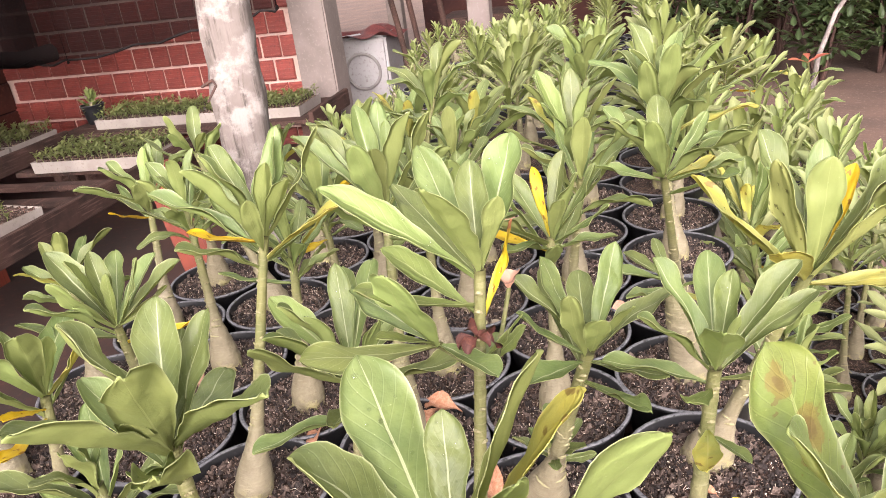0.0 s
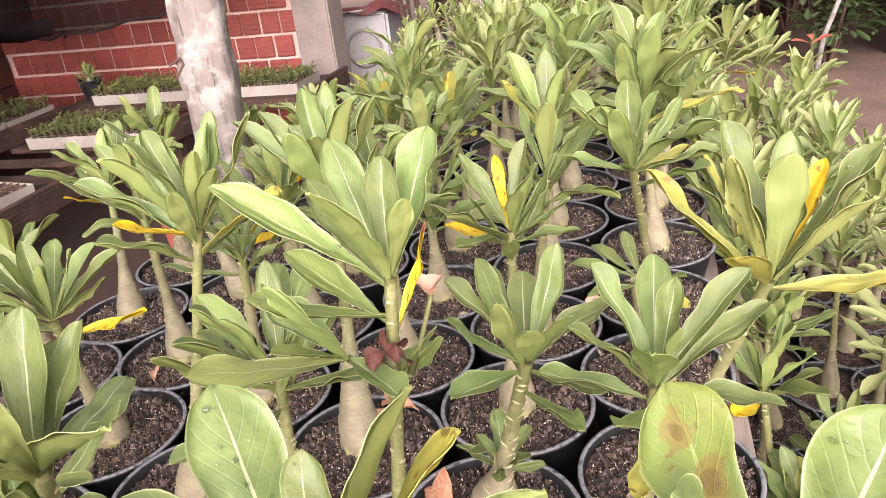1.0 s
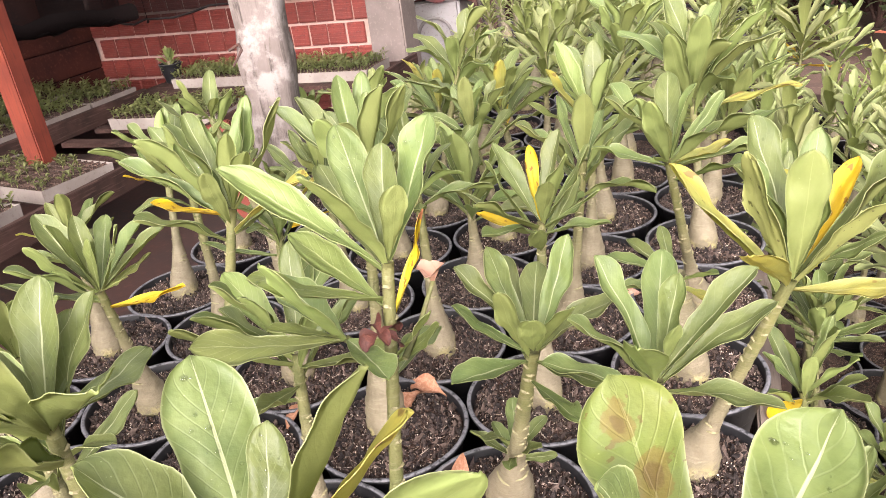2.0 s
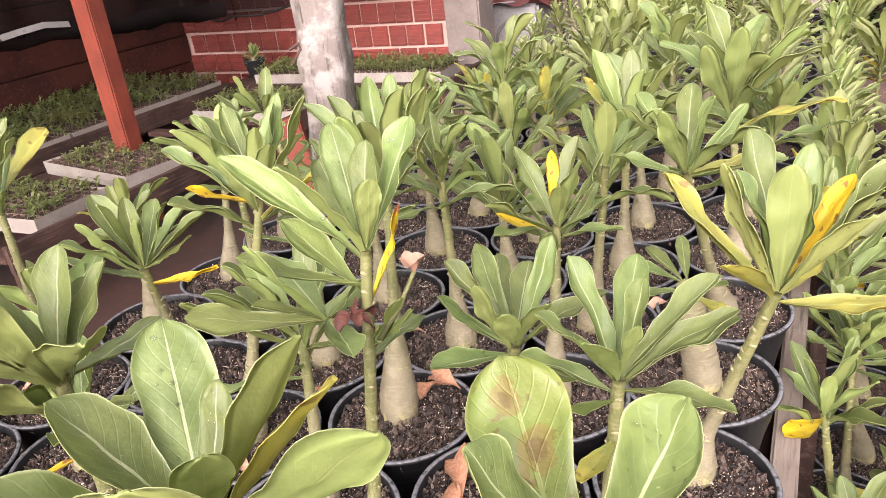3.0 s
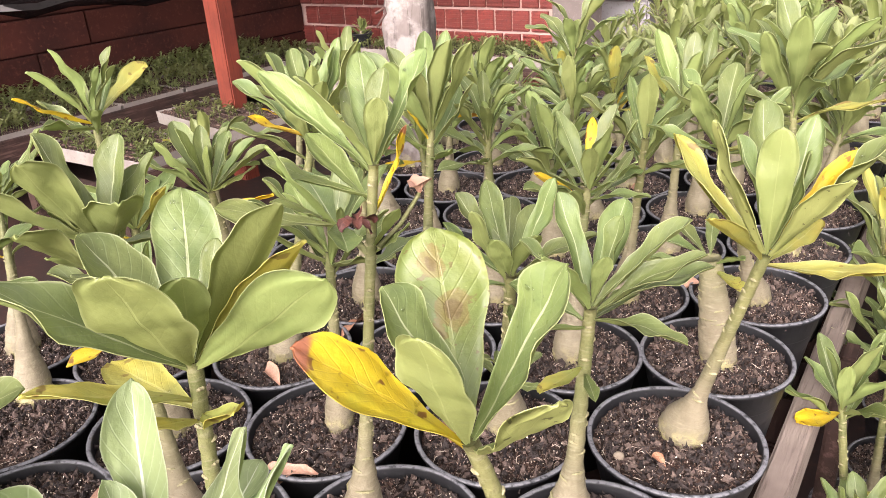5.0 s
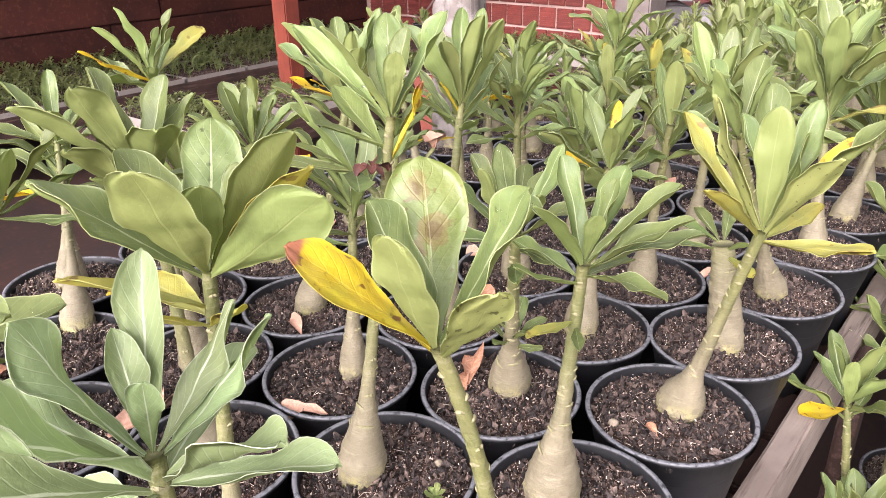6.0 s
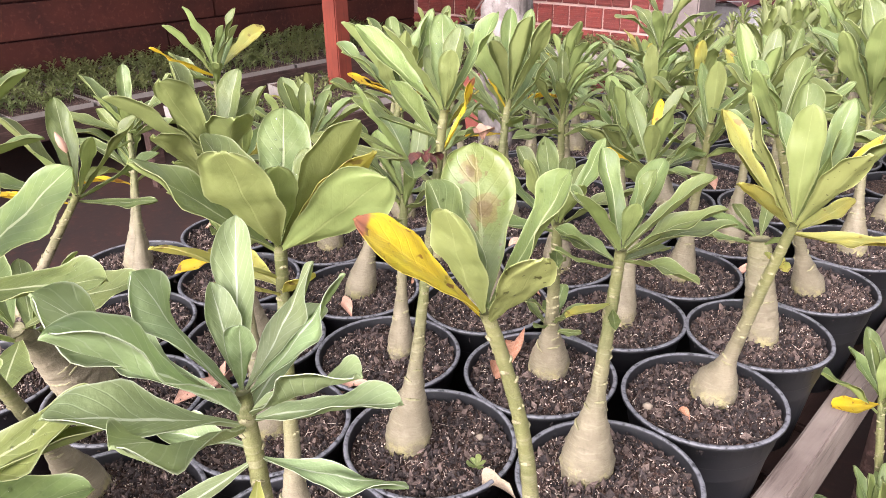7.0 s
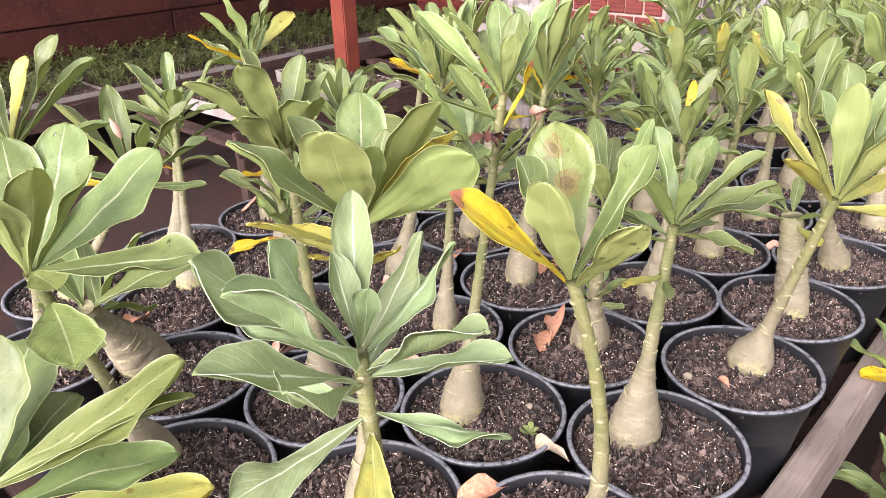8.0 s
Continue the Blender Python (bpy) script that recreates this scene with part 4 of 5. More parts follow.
potted_plant(-0.070, -0.585, apex=(-0.086, -0.589, 1.040), seed=503, bulb=0.016, thin=0.0052, label="silvery desert rose with white-veined wavy leaves", leaves=[(139, 66, 0.074, 0.80, "silver", 0.000), (-126, 63, 0.070, 0.88, "silver", 0.002), (-109, 48, 0.095, 0.84, "silver", 0.006), (-72, 46, 0.108, 0.74, "silver", 0.008), (60, 48, 0.067, 0.88, "silver", 0.002), (83, 52, 0.061, 0.88, "silver", 0.000), (8, 34, 0.082, 0.76, "silver", 0.010), (31, 16, 0.070, 0.88, "silver", 0.014), (-105, 24, 0.078, 0.95, "silver", 0.016), (-59, 34, 0.095, 0.72, "silver", 0.016), (-166, -14, 0.062, 0.88, "silver", 0.030), (-95, -4, 0.072, 0.88, "silver", 0.036), (34, -8, 0.066, 0.83, "silver", 0.034), (-150, 30, 0.066, 0.90, "silver", 0.010), (110, 20, 0.064, 0.90, "silver", 0.012), (-40, -12, 0.060, 0.90, "turning", 0.044), (-20, 68, 0.042, 0.80, "silver", -0.002), (175, 70, 0.046, 0.80, "silver", -0.002)])
tall_rose = potted_plant(-0.215, -0.347, apex=(-0.209, -0.328, 1.092), seed=504, foot=(-0.018, -0.012), thin=0.0043, bulb=0.02, bulb_len=0.06, label="tall desert rose with a dark red withered flower bud", leaves=[(65, 58, 0.077, 0.92, "green", 0.000), (133, 49, 0.080, 0.86, "green", 0.000), (-105, 55, 0.076, 1.12, "pale", 0.000), (-172, 36, 0.098, 0.52, "pale", 0.004), (40, 66, 0.060, 0.46, "scorched", 0.032), (-32, 70, 0.046, 0.85, "pale", -0.002), (180, 38, 0.064, 0.84, "pale", 0.026), (138, 25, 0.087, 0.62, "green", 0.004), (-150, 22, 0.070, 0.80, "pale", 0.020), (105, 66, 0.060, 0.80, "green", 0.000), (-7, 51, 0.040, 1.05, "pale", 0.055), (20, 40, 0.034, 1.10, "pale", 0.060), (88, -2, 0.056, 0.86, "green", 0.070)], branch=((-0.234, -0.342, 1.052), [(-112, 58, 0.072, 1.30, "pale", 0.000), (-125, 30, 0.045, 0.95, "pale", 0.000), (-38, 2, 0.051, 1.10, "green", 0.000), (150, 14, 0.072, 0.90, "green", 0.000), (-146, 12, 0.078, 0.85, "pale", 0.000)]))
leaning_rose = potted_plant(-0.065, -0.128, apex=(-0.004, -0.162, 1.006), seed=505, foot=(-0.001, 0.021), thin=0.0054, bulb=0.0225, bulb_len=0.044, label="leaning desert rose with yellow spotted leaves and a swollen foot", leaves=[(160, 42, 0.107, 0.72, "turning", 0.004), (-132, 64, 0.110, 0.60, "speckled", 0.000), (116, 53, 0.112, 0.72, "green", 0.000), (-82, 79, 0.095, 0.72, "pale", 0.000), (56, 44, 0.094, 0.50, "yellow", 0.004), (16, 54, 0.105, 0.70, "green", 0.000), (-31, 52, 0.092, 0.86, "speckled", 0.003), (-14, 14, 0.078, 0.70, "turning", 0.010), (-117, 40, 0.066, 1.10, "turning", 0.006), (60, 20, 0.056, 1.10, "turning", 0.010), (75, 62, 0.094, 0.66, "green", -0.004), (160, 66, 0.080, 0.60, "green", -0.004), (30, 76, 0.070, 0.70, "pale", -0.004)])
potted_plant(-0.073, -0.284, apex=(-0.080, -0.284, 1.003), seed=506, foot=(-0.024, 0.003), thin=0.0052, bulb=0.0225, bulb_len=0.058, label="desert rose with narrow glossy leaves and a thick flask-shaped foot", leaves=[(148, 57, 0.074, 0.70, "green", 0.000), (93, 46, 0.074, 0.78, "green", 0.000), (31, 47, 0.079, 0.68, "green", 0.000), (45, 15, 0.080, 0.80, "green", 0.004), (-168, 44, 0.060, 0.84, "green", 0.002), (-91, 46, 0.081, 0.83, "pale", 0.000), (-33, 72, 0.037, 1.10, "pale", -0.004), (-10, 6, 0.064, 0.88, "green", 0.008), (26, 33, 0.076, 0.70, "green", 0.004), (-54, 7, 0.036, 0.70, "green", 0.050), (-109, 26, 0.060, 0.72, "pale", 0.014), (167, 3, 0.066, 0.74, "green", 0.012), (-94, 10, 0.050, 1.00, "turning", 0.045), (86, -8, 0.062, 0.76, "green", 0.012), (60, 70, 0.060, 0.80, "green", 0.000)])
potted_plant(-0.206, -0.197, apex=(-0.157, -0.251, 0.994), seed=507, foot=(-0.003, 0.020), bulb=0.021, thin=0.0058, label="desert rose with arching leaves and a small side shoot", leaves=[(145, 59, 0.069, 0.86, "green", 0.000), (60, 61, 0.073, 0.78, "green", 0.000), (-158, 43, 0.060, 1.00, "green", 0.004), (172, 46, 0.069, 0.80, "green", 0.000), (-25, 53, 0.054, 0.92, "pale", 0.002), (24, 31, 0.068, 0.95, "green", 0.004), (-33, 10, 0.060, 0.97, "green", 0.012), (-121, 14, 0.062, 0.92, "green", 0.012), (-75, 52, 0.052, 0.90, "pale", 0.000), (100, 30, 0.066, 0.80, "green", 0.004), (-55, 16, 0.080, 0.50, "green", 0.034)], extra=2, shoot=True)
potted_plant(-0.345, -0.428, apex=(-0.351, -0.433, 1.049), seed=508, leaves=[(93, 52, 0.056, 0.87, "green", 0.000), (107, 66, 0.072, 0.87, "green", 0.000), (-90, 42, 0.102, 0.87, "green", 0.004), (-19, 33, 0.097, 0.84, "green", 0.000), (-66, 55, 0.071, 0.84, "pale", 0.000), (-75, 49, 0.051, 0.91, "pale", 0.000), (103, -10, 0.092, 0.76, "green", 0.000), (-58, 51, 0.102, 0.76, "green", 0.002), (-55, 37, 0.112, 0.68, "green", 0.020), (-69, 36, 0.061, 0.84, "green", 0.020)], extra=4)
potted_plant(-0.757, -0.197, apex=(-0.806, -0.164, 1.023), seed=509, bulb=0.017, label="desert rose with yellow spotted lower leaves", leaves=[(75, 65, 0.089, 0.54, "green", 0.000), (-76, 67, 0.097, 0.61, "green", 0.000), (117, 17, 0.149, 0.54, "turning", 0.004), (-96, 49, 0.092, 0.61, "green", 0.002), (-94, 30, 0.097, 0.61, "yellow", 0.006), (-57, 15, 0.119, 0.61, "green", 0.012), (48, 58, 0.071, 0.54, "green", 0.000), (160, 43, 0.071, 0.54, "green", 0.000)], extra=5)
potted_plant(-0.483, -0.197, apex=(-0.431, -0.158, 1.044), seed=510, leaves=[(73, 65, 0.092, 0.60, "green", 0.000), (8, 56, 0.107, 0.54, "green", 0.000), (142, 41, 0.100, 0.54, "green", 0.000), (-110, 55, 0.102, 0.54, "green", 0.006), (-172, 32, 0.102, 0.54, "green", 0.010), (-143, 23, 0.060, 0.80, "yellow", 0.004), (-4, 32, 0.102, 0.54, "turning", 0.020), (-24, 71, 0.071, 0.66, "pale", 0.000), (147, 47, 0.095, 0.60, "green", 0.000), (-24, 52, 0.071, 0.72, "pale", 0.000)], extra=6)
potted_plant(-0.348, -0.273, apex=(-0.329, -0.258, 0.978), seed=511, foot=(0.004, 0.013), bulb=0.014, thin=0.005, leaves=[(111, 30, 0.092, 0.68, "green", 0.000), (94, 29, 0.097, 0.61, "green", 0.000), (-112, 42, 0.105, 0.68, "green", 0.008), (158, 30, 0.085, 0.75, "pale", 0.000), (-128, 59, 0.082, 0.68, "green", 0.000), (81, 4, 0.076, 0.61, "green", 0.000), (-26, 51, 0.051, 0.75, "pale", -0.005), (-12, 21, 0.092, 0.68, "green", 0.012), (-134, 4, 0.077, 0.75, "green", 0.040), (-117, 46, 0.087, 0.68, "green", 0.004)], extra=6)
potted_plant(-0.342, -0.120, apex=(-0.350, -0.073, 1.033), seed=512, foot=(-0.007, 0.004), bulb=0.02, thin=0.0048, bulb_len=0.08, leaves=[(129, 63, 0.100, 0.59, "green", 0.000), (-4, 60, 0.102, 0.63, "pale", 0.000), (-177, 44, 0.105, 0.59, "green", 0.000), (163, 48, 0.100, 0.59, "green", 0.000), (-115, 59, 0.041, 0.86, "yellow", 0.012), (-87, 51, 0.102, 0.66, "green", 0.000), (-21, 65, 0.102, 0.59, "green", 0.000), (101, 60, 0.102, 0.59, "green", 0.000)], extra=7)
potted_plant(-0.073, 0.021, apex=(-0.088, 0.020, 0.907), seed=513, foot=(0.004, 0.001), bulb=0.019, thin=0.013, bulb_len=0.09, label="short desert rose on a thick bare grey trunk", leaves=[(138, 12, 0.061, 0.68, "green", 0.000), (-128, 15, 0.071, 0.60, "green", 0.004), (-40, 29, 0.051, 0.60, "green", 0.004), (-42, 9, 0.041, 0.83, "turning", 0.012), (105, 21, 0.061, 0.68, "green", 0.000), (155, -2, 0.071, 0.60, "green", 0.000), (-38, -2, 0.046, 0.90, "turning", 0.010)])
budding_rose = potted_plant(-0.757, -0.498, apex=(-0.640, -0.443, 0.955), seed=514, label="desert rose with upright wet leaves and a small pink bud", leaves=[(-120, 58, 0.105, 0.64, "green", 0.000), (160, 64, 0.105, 0.78, "green", 0.000), (62, 48, 0.105, 0.62, "green", 0.000), (-108, 24, 0.100, 0.66, "green", 0.004), (62, -8, 0.080, 0.72, "green", 0.010), (72, 22, 0.095, 0.60, "green", 0.006), (-60, 55, 0.070, 0.80, "pale", 0.000), (20, 62, 0.075, 0.70, "pale", 0.000), (-130, 10, 0.070, 0.70, "yellow", 0.014)])
potted_plant(-0.620, -0.428, apex=(-0.735, -0.332, 0.985), seed=515, foot=(-0.040, 0.040), thin=0.0045, label="slim desert rose with small pale-edged leaves in a black pot", leaves=[(-150, 50, 0.084, 0.66, "green", 0.000), (150, 66, 0.080, 0.72, "green", 0.000), (60, 50, 0.084, 0.70, "green", 0.000), (-120, 22, 0.080, 0.66, "green", 0.006), (40, 16, 0.078, 0.66, "green", 0.008), (-70, 52, 0.064, 0.80, "pale", 0.000), (-20, 40, 0.074, 0.72, "pale", 0.002), (100, 30, 0.078, 0.66, "green", 0.004), (180, 30, 0.080, 0.66, "green", 0.006), (-45, 8, 0.070, 0.66, "green", 0.012)])
potted_plant(-0.345, -0.578, apex=(-0.336, -0.648, 1.022), seed=516, foot=(-0.048, 0.004), thin=0.0052, label="leaning desert rose with large wet rounded leaves", leaves=[(86, 31, 0.109, 1.45, "green", 0.000), (132, 39, 0.112, 1.26, "green", 0.000), (57, 53, 0.087, 0.98, "green", 0.000), (46, 3, 0.104, 1.25, "green", 0.000), (159, 41, 0.102, 1.26, "green", 0.000), (6, 1, 0.036, 1.84, "pale", 0.000), (-42, 63, 0.082, 1.26, "green", 0.000), (-10, -8, 0.071, 1.84, "pale", 0.030), (17, 65, 0.082, 1.15, "pale", 0.000)])
potted_plant(-0.483, -0.498, apex=(-0.505, -0.567, 0.896), seed=517, foot=(-0.057, -0.008), bulb=0.027, bulb_len=0.08, thin=0.009, label="desert rose with a fat leaning foot and wet leaves", leaves=[(58, 19, 0.112, 1.62, "green", 0.000), (-35, -10, 0.071, 1.62, "green", 0.010), (180, 27, 0.102, 1.35, "green", 0.000), (118, -30, 0.082, 1.22, "green", 0.010)], extra=4)
potted_plant(-0.345, -0.730, apex=(-0.343, -0.711, 0.880), seed=518, label="drooping desert rose with long leaves", leaves=[(68, 24, 0.148, 0.99, "pale", 0.000), (64, 16, 0.143, 0.66, "pale", 0.000), (70, 2, 0.123, 1.10, "green", 0.020), (62, -5, 0.144, 1.10, "turning", 0.030), (123, -4, 0.071, 1.32, "green", 0.000), (130, 57, 0.103, 1.32, "green", 0.000), (142, 22, 0.122, 1.43, "green", 0.000), (125, 8, 0.102, 1.21, "green", 0.010), (146, 16, 0.082, 1.43, "green", 0.010)])
potted_plant(-0.620, -0.128, apex=(-0.602, -0.163, 0.957), seed=519, leaves=[(114, 38, 0.083, 0.66, "green", 0.000), (80, 36, 0.078, 0.83, "green", 0.000), (49, 33, 0.081, 0.83, "green", 0.000), (48, 24, 0.055, 0.83, "pale", 0.000), (-122, 40, 0.086, 0.90, "green", 0.008), (-147, 25, 0.086, 0.83, "green", 0.012), (-107, 55, 0.083, 0.83, "green", 0.000), (-102, 49, 0.052, 0.74, "green", 0.000), (179, 7, 0.044, 0.83, "green", 0.016), (144, 72, 0.074, 0.74, "green", 0.000), (97, 84, 0.052, 0.83, "pale", 0.000), (170, 47, 0.096, 0.83, "green", 0.000), (-139, 72, 0.078, 0.74, "pale", 0.000), (29, 63, 0.070, 0.66, "green", 0.000), (3, 16, 0.096, 0.49, "yellow", 0.020), (17, 23, 0.031, 0.74, "pale", 0.000)])
potted_plant(-0.207, -0.046, apex=(-0.206, -0.010, 0.972), seed=520, leaves=[(150, 52, 0.086, 0.62, "green", 0.000), (74, 63, 0.086, 0.62, "green", 0.000), (9, 59, 0.084, 0.64, "green", 0.000), (-119, 33, 0.094, 0.58, "green", 0.004), (-119, 19, 0.074, 0.72, "green", 0.010), (6, 10, 0.062, 0.80, "green", 0.012), (75, 4, 0.090, 0.58, "green", 0.010), (110, 48, 0.084, 0.46, "yellow", 0.006), (-60, 58, 0.060, 0.80, "pale", 0.000), (-20, 38, 0.074, 0.66, "green", 0.004), (-175, 28, 0.080, 0.62, "green", 0.006), (170, 14, 0.066, 0.60, "yellow", 0.014)], extra=4)
potted_plant(-0.070, 0.174, apex=(-0.096, 0.044, 1.013), seed=521, leaves=[(97, 50, 0.088, 0.80, "green", 0.000), (-150, 50, 0.087, 0.66, "green", 0.000), (-43, 33, 0.112, 0.54, "green", 0.002), (-165, 20, 0.070, 0.84, "green", 0.006), (-104, 54, 0.086, 0.68, "pale", 0.000), (-93, 51, 0.061, 0.68, "pale", 0.000), (53, 33, 0.087, 0.54, "green", 0.000), (134, 33, 0.102, 0.61, "green", 0.000), (-103, 25, 0.036, 0.82, "pale", 0.000), (51, 0, 0.082, 0.68, "turning", 0.004), (38, 0, 0.102, 0.61, "green", 0.008)], extra=4)
potted_plant(-0.207, 0.255, apex=(-0.200, 0.256, 0.983), seed=522, leaves=[(92, 67, 0.102, 0.77, "green", 0.000), (162, 65, 0.109, 0.70, "pale", 0.000), (1, 58, 0.102, 0.84, "pale", 0.000), (-17, 37, 0.092, 0.56, "green", 0.000), (171, 52, 0.086, 0.70, "turning", 0.000), (-24, 30, 0.061, 0.63, "green", 0.010)], extra=6)
potted_plant(-0.483, 0.406, apex=(-0.420, 0.415, 1.027), seed=523, n=15, size=0.088)
potted_plant(0.090, 0.120, apex=(0.043, 0.101, 0.728), seed=524, label="low desert rose with one round yellow leaf", rim=0.435, group="lower pots beside the bench", leaves=[(-159, 71, 0.071, 0.90, "green", 0.000), (-20, 73, 0.092, 1.08, "green", 0.000), (179, 49, 0.061, 0.90, "green", 0.000), (-35, 53, 0.082, 0.99, "green", 0.000), (-122, 7, 0.061, 1.17, "yellow", 0.010), (-50, 32, 0.092, 0.90, "green", 0.010)], extra=6)
potted_plant(-0.620, -0.278, apex=(-0.606, -0.262, 0.948), seed=525, leaves=[(113, 21, 0.092, 0.85, "green", 0.000), (-44, 60, 0.087, 0.85, "green", 0.000), (12, 45, 0.071, 0.77, "turning", 0.000), (-72, 27, 0.061, 0.77, "yellow", 0.012), (-76, 9, 0.071, 0.77, "yellow", 0.020), (-76, 50, 0.092, 0.85, "green", 0.000), (-5, 69, 0.061, 0.85, "pale", 0.000)], extra=4)
potted_plant(-0.757, 0.105, apex=(-0.772, 0.156, 0.966), seed=526, leaves=[(-116, 31, 0.102, 0.68, "green", 0.004), (-99, 48, 0.092, 0.64, "green", 0.000), (92, 51, 0.092, 0.68, "green", 0.000), (46, 42, 0.086, 0.68, "green", 0.000), (94, 76, 0.075, 0.68, "pale", 0.000), (-112, 26, 0.061, 0.68, "yellow", 0.020), (35, 2, 0.052, 0.68, "pale", 0.000), (0, -20, 0.071, 0.68, "pale", 0.010), (158, 33, 0.092, 0.59, "green", 0.000)], extra=3)
potted_plant(-0.620, 0.174, apex=(-0.701, 0.187, 1.025), seed=527, leaves=[(113, 31, 0.061, 0.77, "green", 0.000), (-83, 35, 0.071, 0.59, "green", 0.000), (-19, 29, 0.061, 0.59, "green", 0.000), (-34, 38, 0.051, 0.68, "pale", 0.000), (-95, 4, 0.051, 0.68, "green", 0.000), (-23, -15, 0.051, 0.68, "green", 0.000)], extra=4)
potted_plant(-0.620, -0.579, apex=(-0.556, -0.576, 1.042), seed=528, thin=0.0048, label="desert rose with upright grey-green leaves and yellowing lower leaves", leaves=[(87, 56, 0.104, 0.60, "green", 0.000), (80, 40, 0.106, 0.66, "green", 0.004), (76, 12, 0.082, 0.72, "green", 0.012), (100, 66, 0.078, 0.74, "turning", 0.000), (-100, 42, 0.088, 0.68, "green", 0.004), (-140, 24, 0.088, 0.66, "green", 0.008), (-60, 54, 0.078, 0.78, "pale", 0.000), (165, 44, 0.088, 0.64, "green", 0.002), (-30, 20, 0.080, 0.66, "green", 0.010), (40, -12, 0.060, 0.80, "yellow", 0.020), (-160, 62, 0.070, 0.70, "pale", 0.000)])
TAKEN = [(-0.620, -0.579), (-0.070, -0.430), (-0.207, -0.498), (-0.070, -0.585), (-0.215, -0.347), (-0.065, -0.128), (-0.073, -0.284), (-0.206, -0.197), (-0.345, -0.428), (-0.757, -0.197), (-0.620, -0.128), (-0.348, -0.273), (-0.342, -0.120), (-0.073, 0.021), (-0.757, -0.498), (-0.620, -0.428), (-0.345, -0.578), (-0.483, -0.498), (-0.345, -0.730), (-0.483, -0.197), (-0.207, -0.046), (-0.070, 0.174), (-0.207, 0.255), (-0.483, 0.406), (-0.620, -0.278), (-0.757, 0.105), (-0.620, 0.174)]

# everything else on the bench
COLS = [(-0.07, -0.128), (-0.207, -0.197), (-0.345, -0.128), (-0.483, -0.197), (-0.62, -0.128), (-0.757, -0.197)]
count = 0
for ci, (cx, cy) in enumerate(COLS):
    for k in range(-3, 17):
        y = cy + 0.151 * k
        if y < -0.6 or any(math.hypot(cx - a, y - b) < 0.07 for a, b in TAKEN):
            continue
        count += 1
        if y < -0.45 and cx < -0.5:
            continue
        near = y < 0.12
        back_left = cx < -0.5 and y > 0.2
        leaf = rb.uniform(0.085, 0.11) * (0.72 if near else 0.86 if y < 0.6 else 0.72 if y < 1.0 else 0.54) * (0.75 if back_left else 1.2 if cx > -0.1 and y > 0.25 else 1.0)
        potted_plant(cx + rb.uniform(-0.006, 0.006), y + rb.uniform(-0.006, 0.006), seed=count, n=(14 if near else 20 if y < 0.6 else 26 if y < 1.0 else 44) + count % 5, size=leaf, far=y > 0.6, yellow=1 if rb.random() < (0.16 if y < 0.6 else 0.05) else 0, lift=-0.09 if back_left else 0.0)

potted_plant(-3.53, 3.5, apex=(-3.52, 3.49, 0.5), seed=760, n=44, size=0.085, rim=0.465, far=True, group="", label="small leafy seedling in a black pot on the wall shelf")

# ---- lower plants beside the bench ----
for k in range(200):
    x, y = 0.1 + (k % 6) * 0.115 + (0.055 if (k // 6) % 2 else 0), -0.42 + (k // 6) * 0.118
    if y > 2.3 or x > 0.42 or math.hypot(x - 0.09, y - 0.12) < 0.08 or (y > 1.42 and x > 0.12) or (y > 0.34 and x < 0.2):
        continue
    count += 1
    potted_plant(x + rb.uniform(-0.012, 0.012), y + rb.uniform(-0.012, 0.012), seed=count, n=22 + count % 5, size=rb.uniform(0.062, 0.084) if y < 0.5 else rb.uniform(0.07, 0.09), far=not (y < 0.5 and x < 0.2), rim=0.435, lift=0.0 if y < 0.2 or x > 0.3 else 0.09 if y < 0.4 else 0.2 if x < 0.2 else 0.12, group="lower pots beside the bench")
for k in range(11):
    y = 0.42 + 0.17 * k
    potted_plant(0.118, y, apex=(0.03 + 0.02 * math.sin(k * 2.3), y - 0.03, 0.84 + 0.035 * math.sin(k * 1.7)), seed=870 + k, n=30 if y < 0.9 else 36, tuft=0.22, size=0.1 if y < 0.9 else 0.082, rim=0.435, far=y > 0.45, yellow=1 if k % 4 == 1 else 0, group="lower pots beside the bench", label="tall desert rose leaning over the bench rail")
potted_plant(0.1, 0.02, apex=(0.085, 0.05, 0.6), seed=771, n=20, size=0.085, rim=0.435, group="lower pots beside the bench")
low_bench = new("low_bench")
tagged(low_bench, "low dark wooden bench under the side pots", "bench")
for k in range(4):
    box("plank", 0.08 + 0.095 * k, 0.17 + 0.095 * k, -0.55, 2.7, 0.29, 0.31, DARK_WOOD, 0.003, low_bench)
for yy in (-0.3, 1.0, 2.4):
    for xx in (0.12, 0.38):
        box("leg", xx, xx + 0.06, yy, yy + 0.06, 0, 0.289, DARK_WOOD, 0.003, low_bench)

# ---- withered flower, litter and weeds on the pots ----


def dry_leaf(x, y, z, length, turn, curl=1.6, material=LEAF_DRY, label="curled dry brown leaf fallen on the soil", tilt=0.0, name="dry_leaf"):
    bm = bmesh.new()
    leaf_shape(bm, 10, 4, 0.46, curl, 0.25, 0.35, 0.4, 1.3, 0.012, (0, 0), seed=int(abs(x * 1000 + y * 700)))
    ob = link_mesh(name, bm, material)
    ob.matrix_world = pose(x, y, z, tilt, 0, turn) @ Matrix.Diagonal((length, length, length, 1))
    return tagged(ob, label, "dry leaf" if name == "dry_leaf" else "petal")


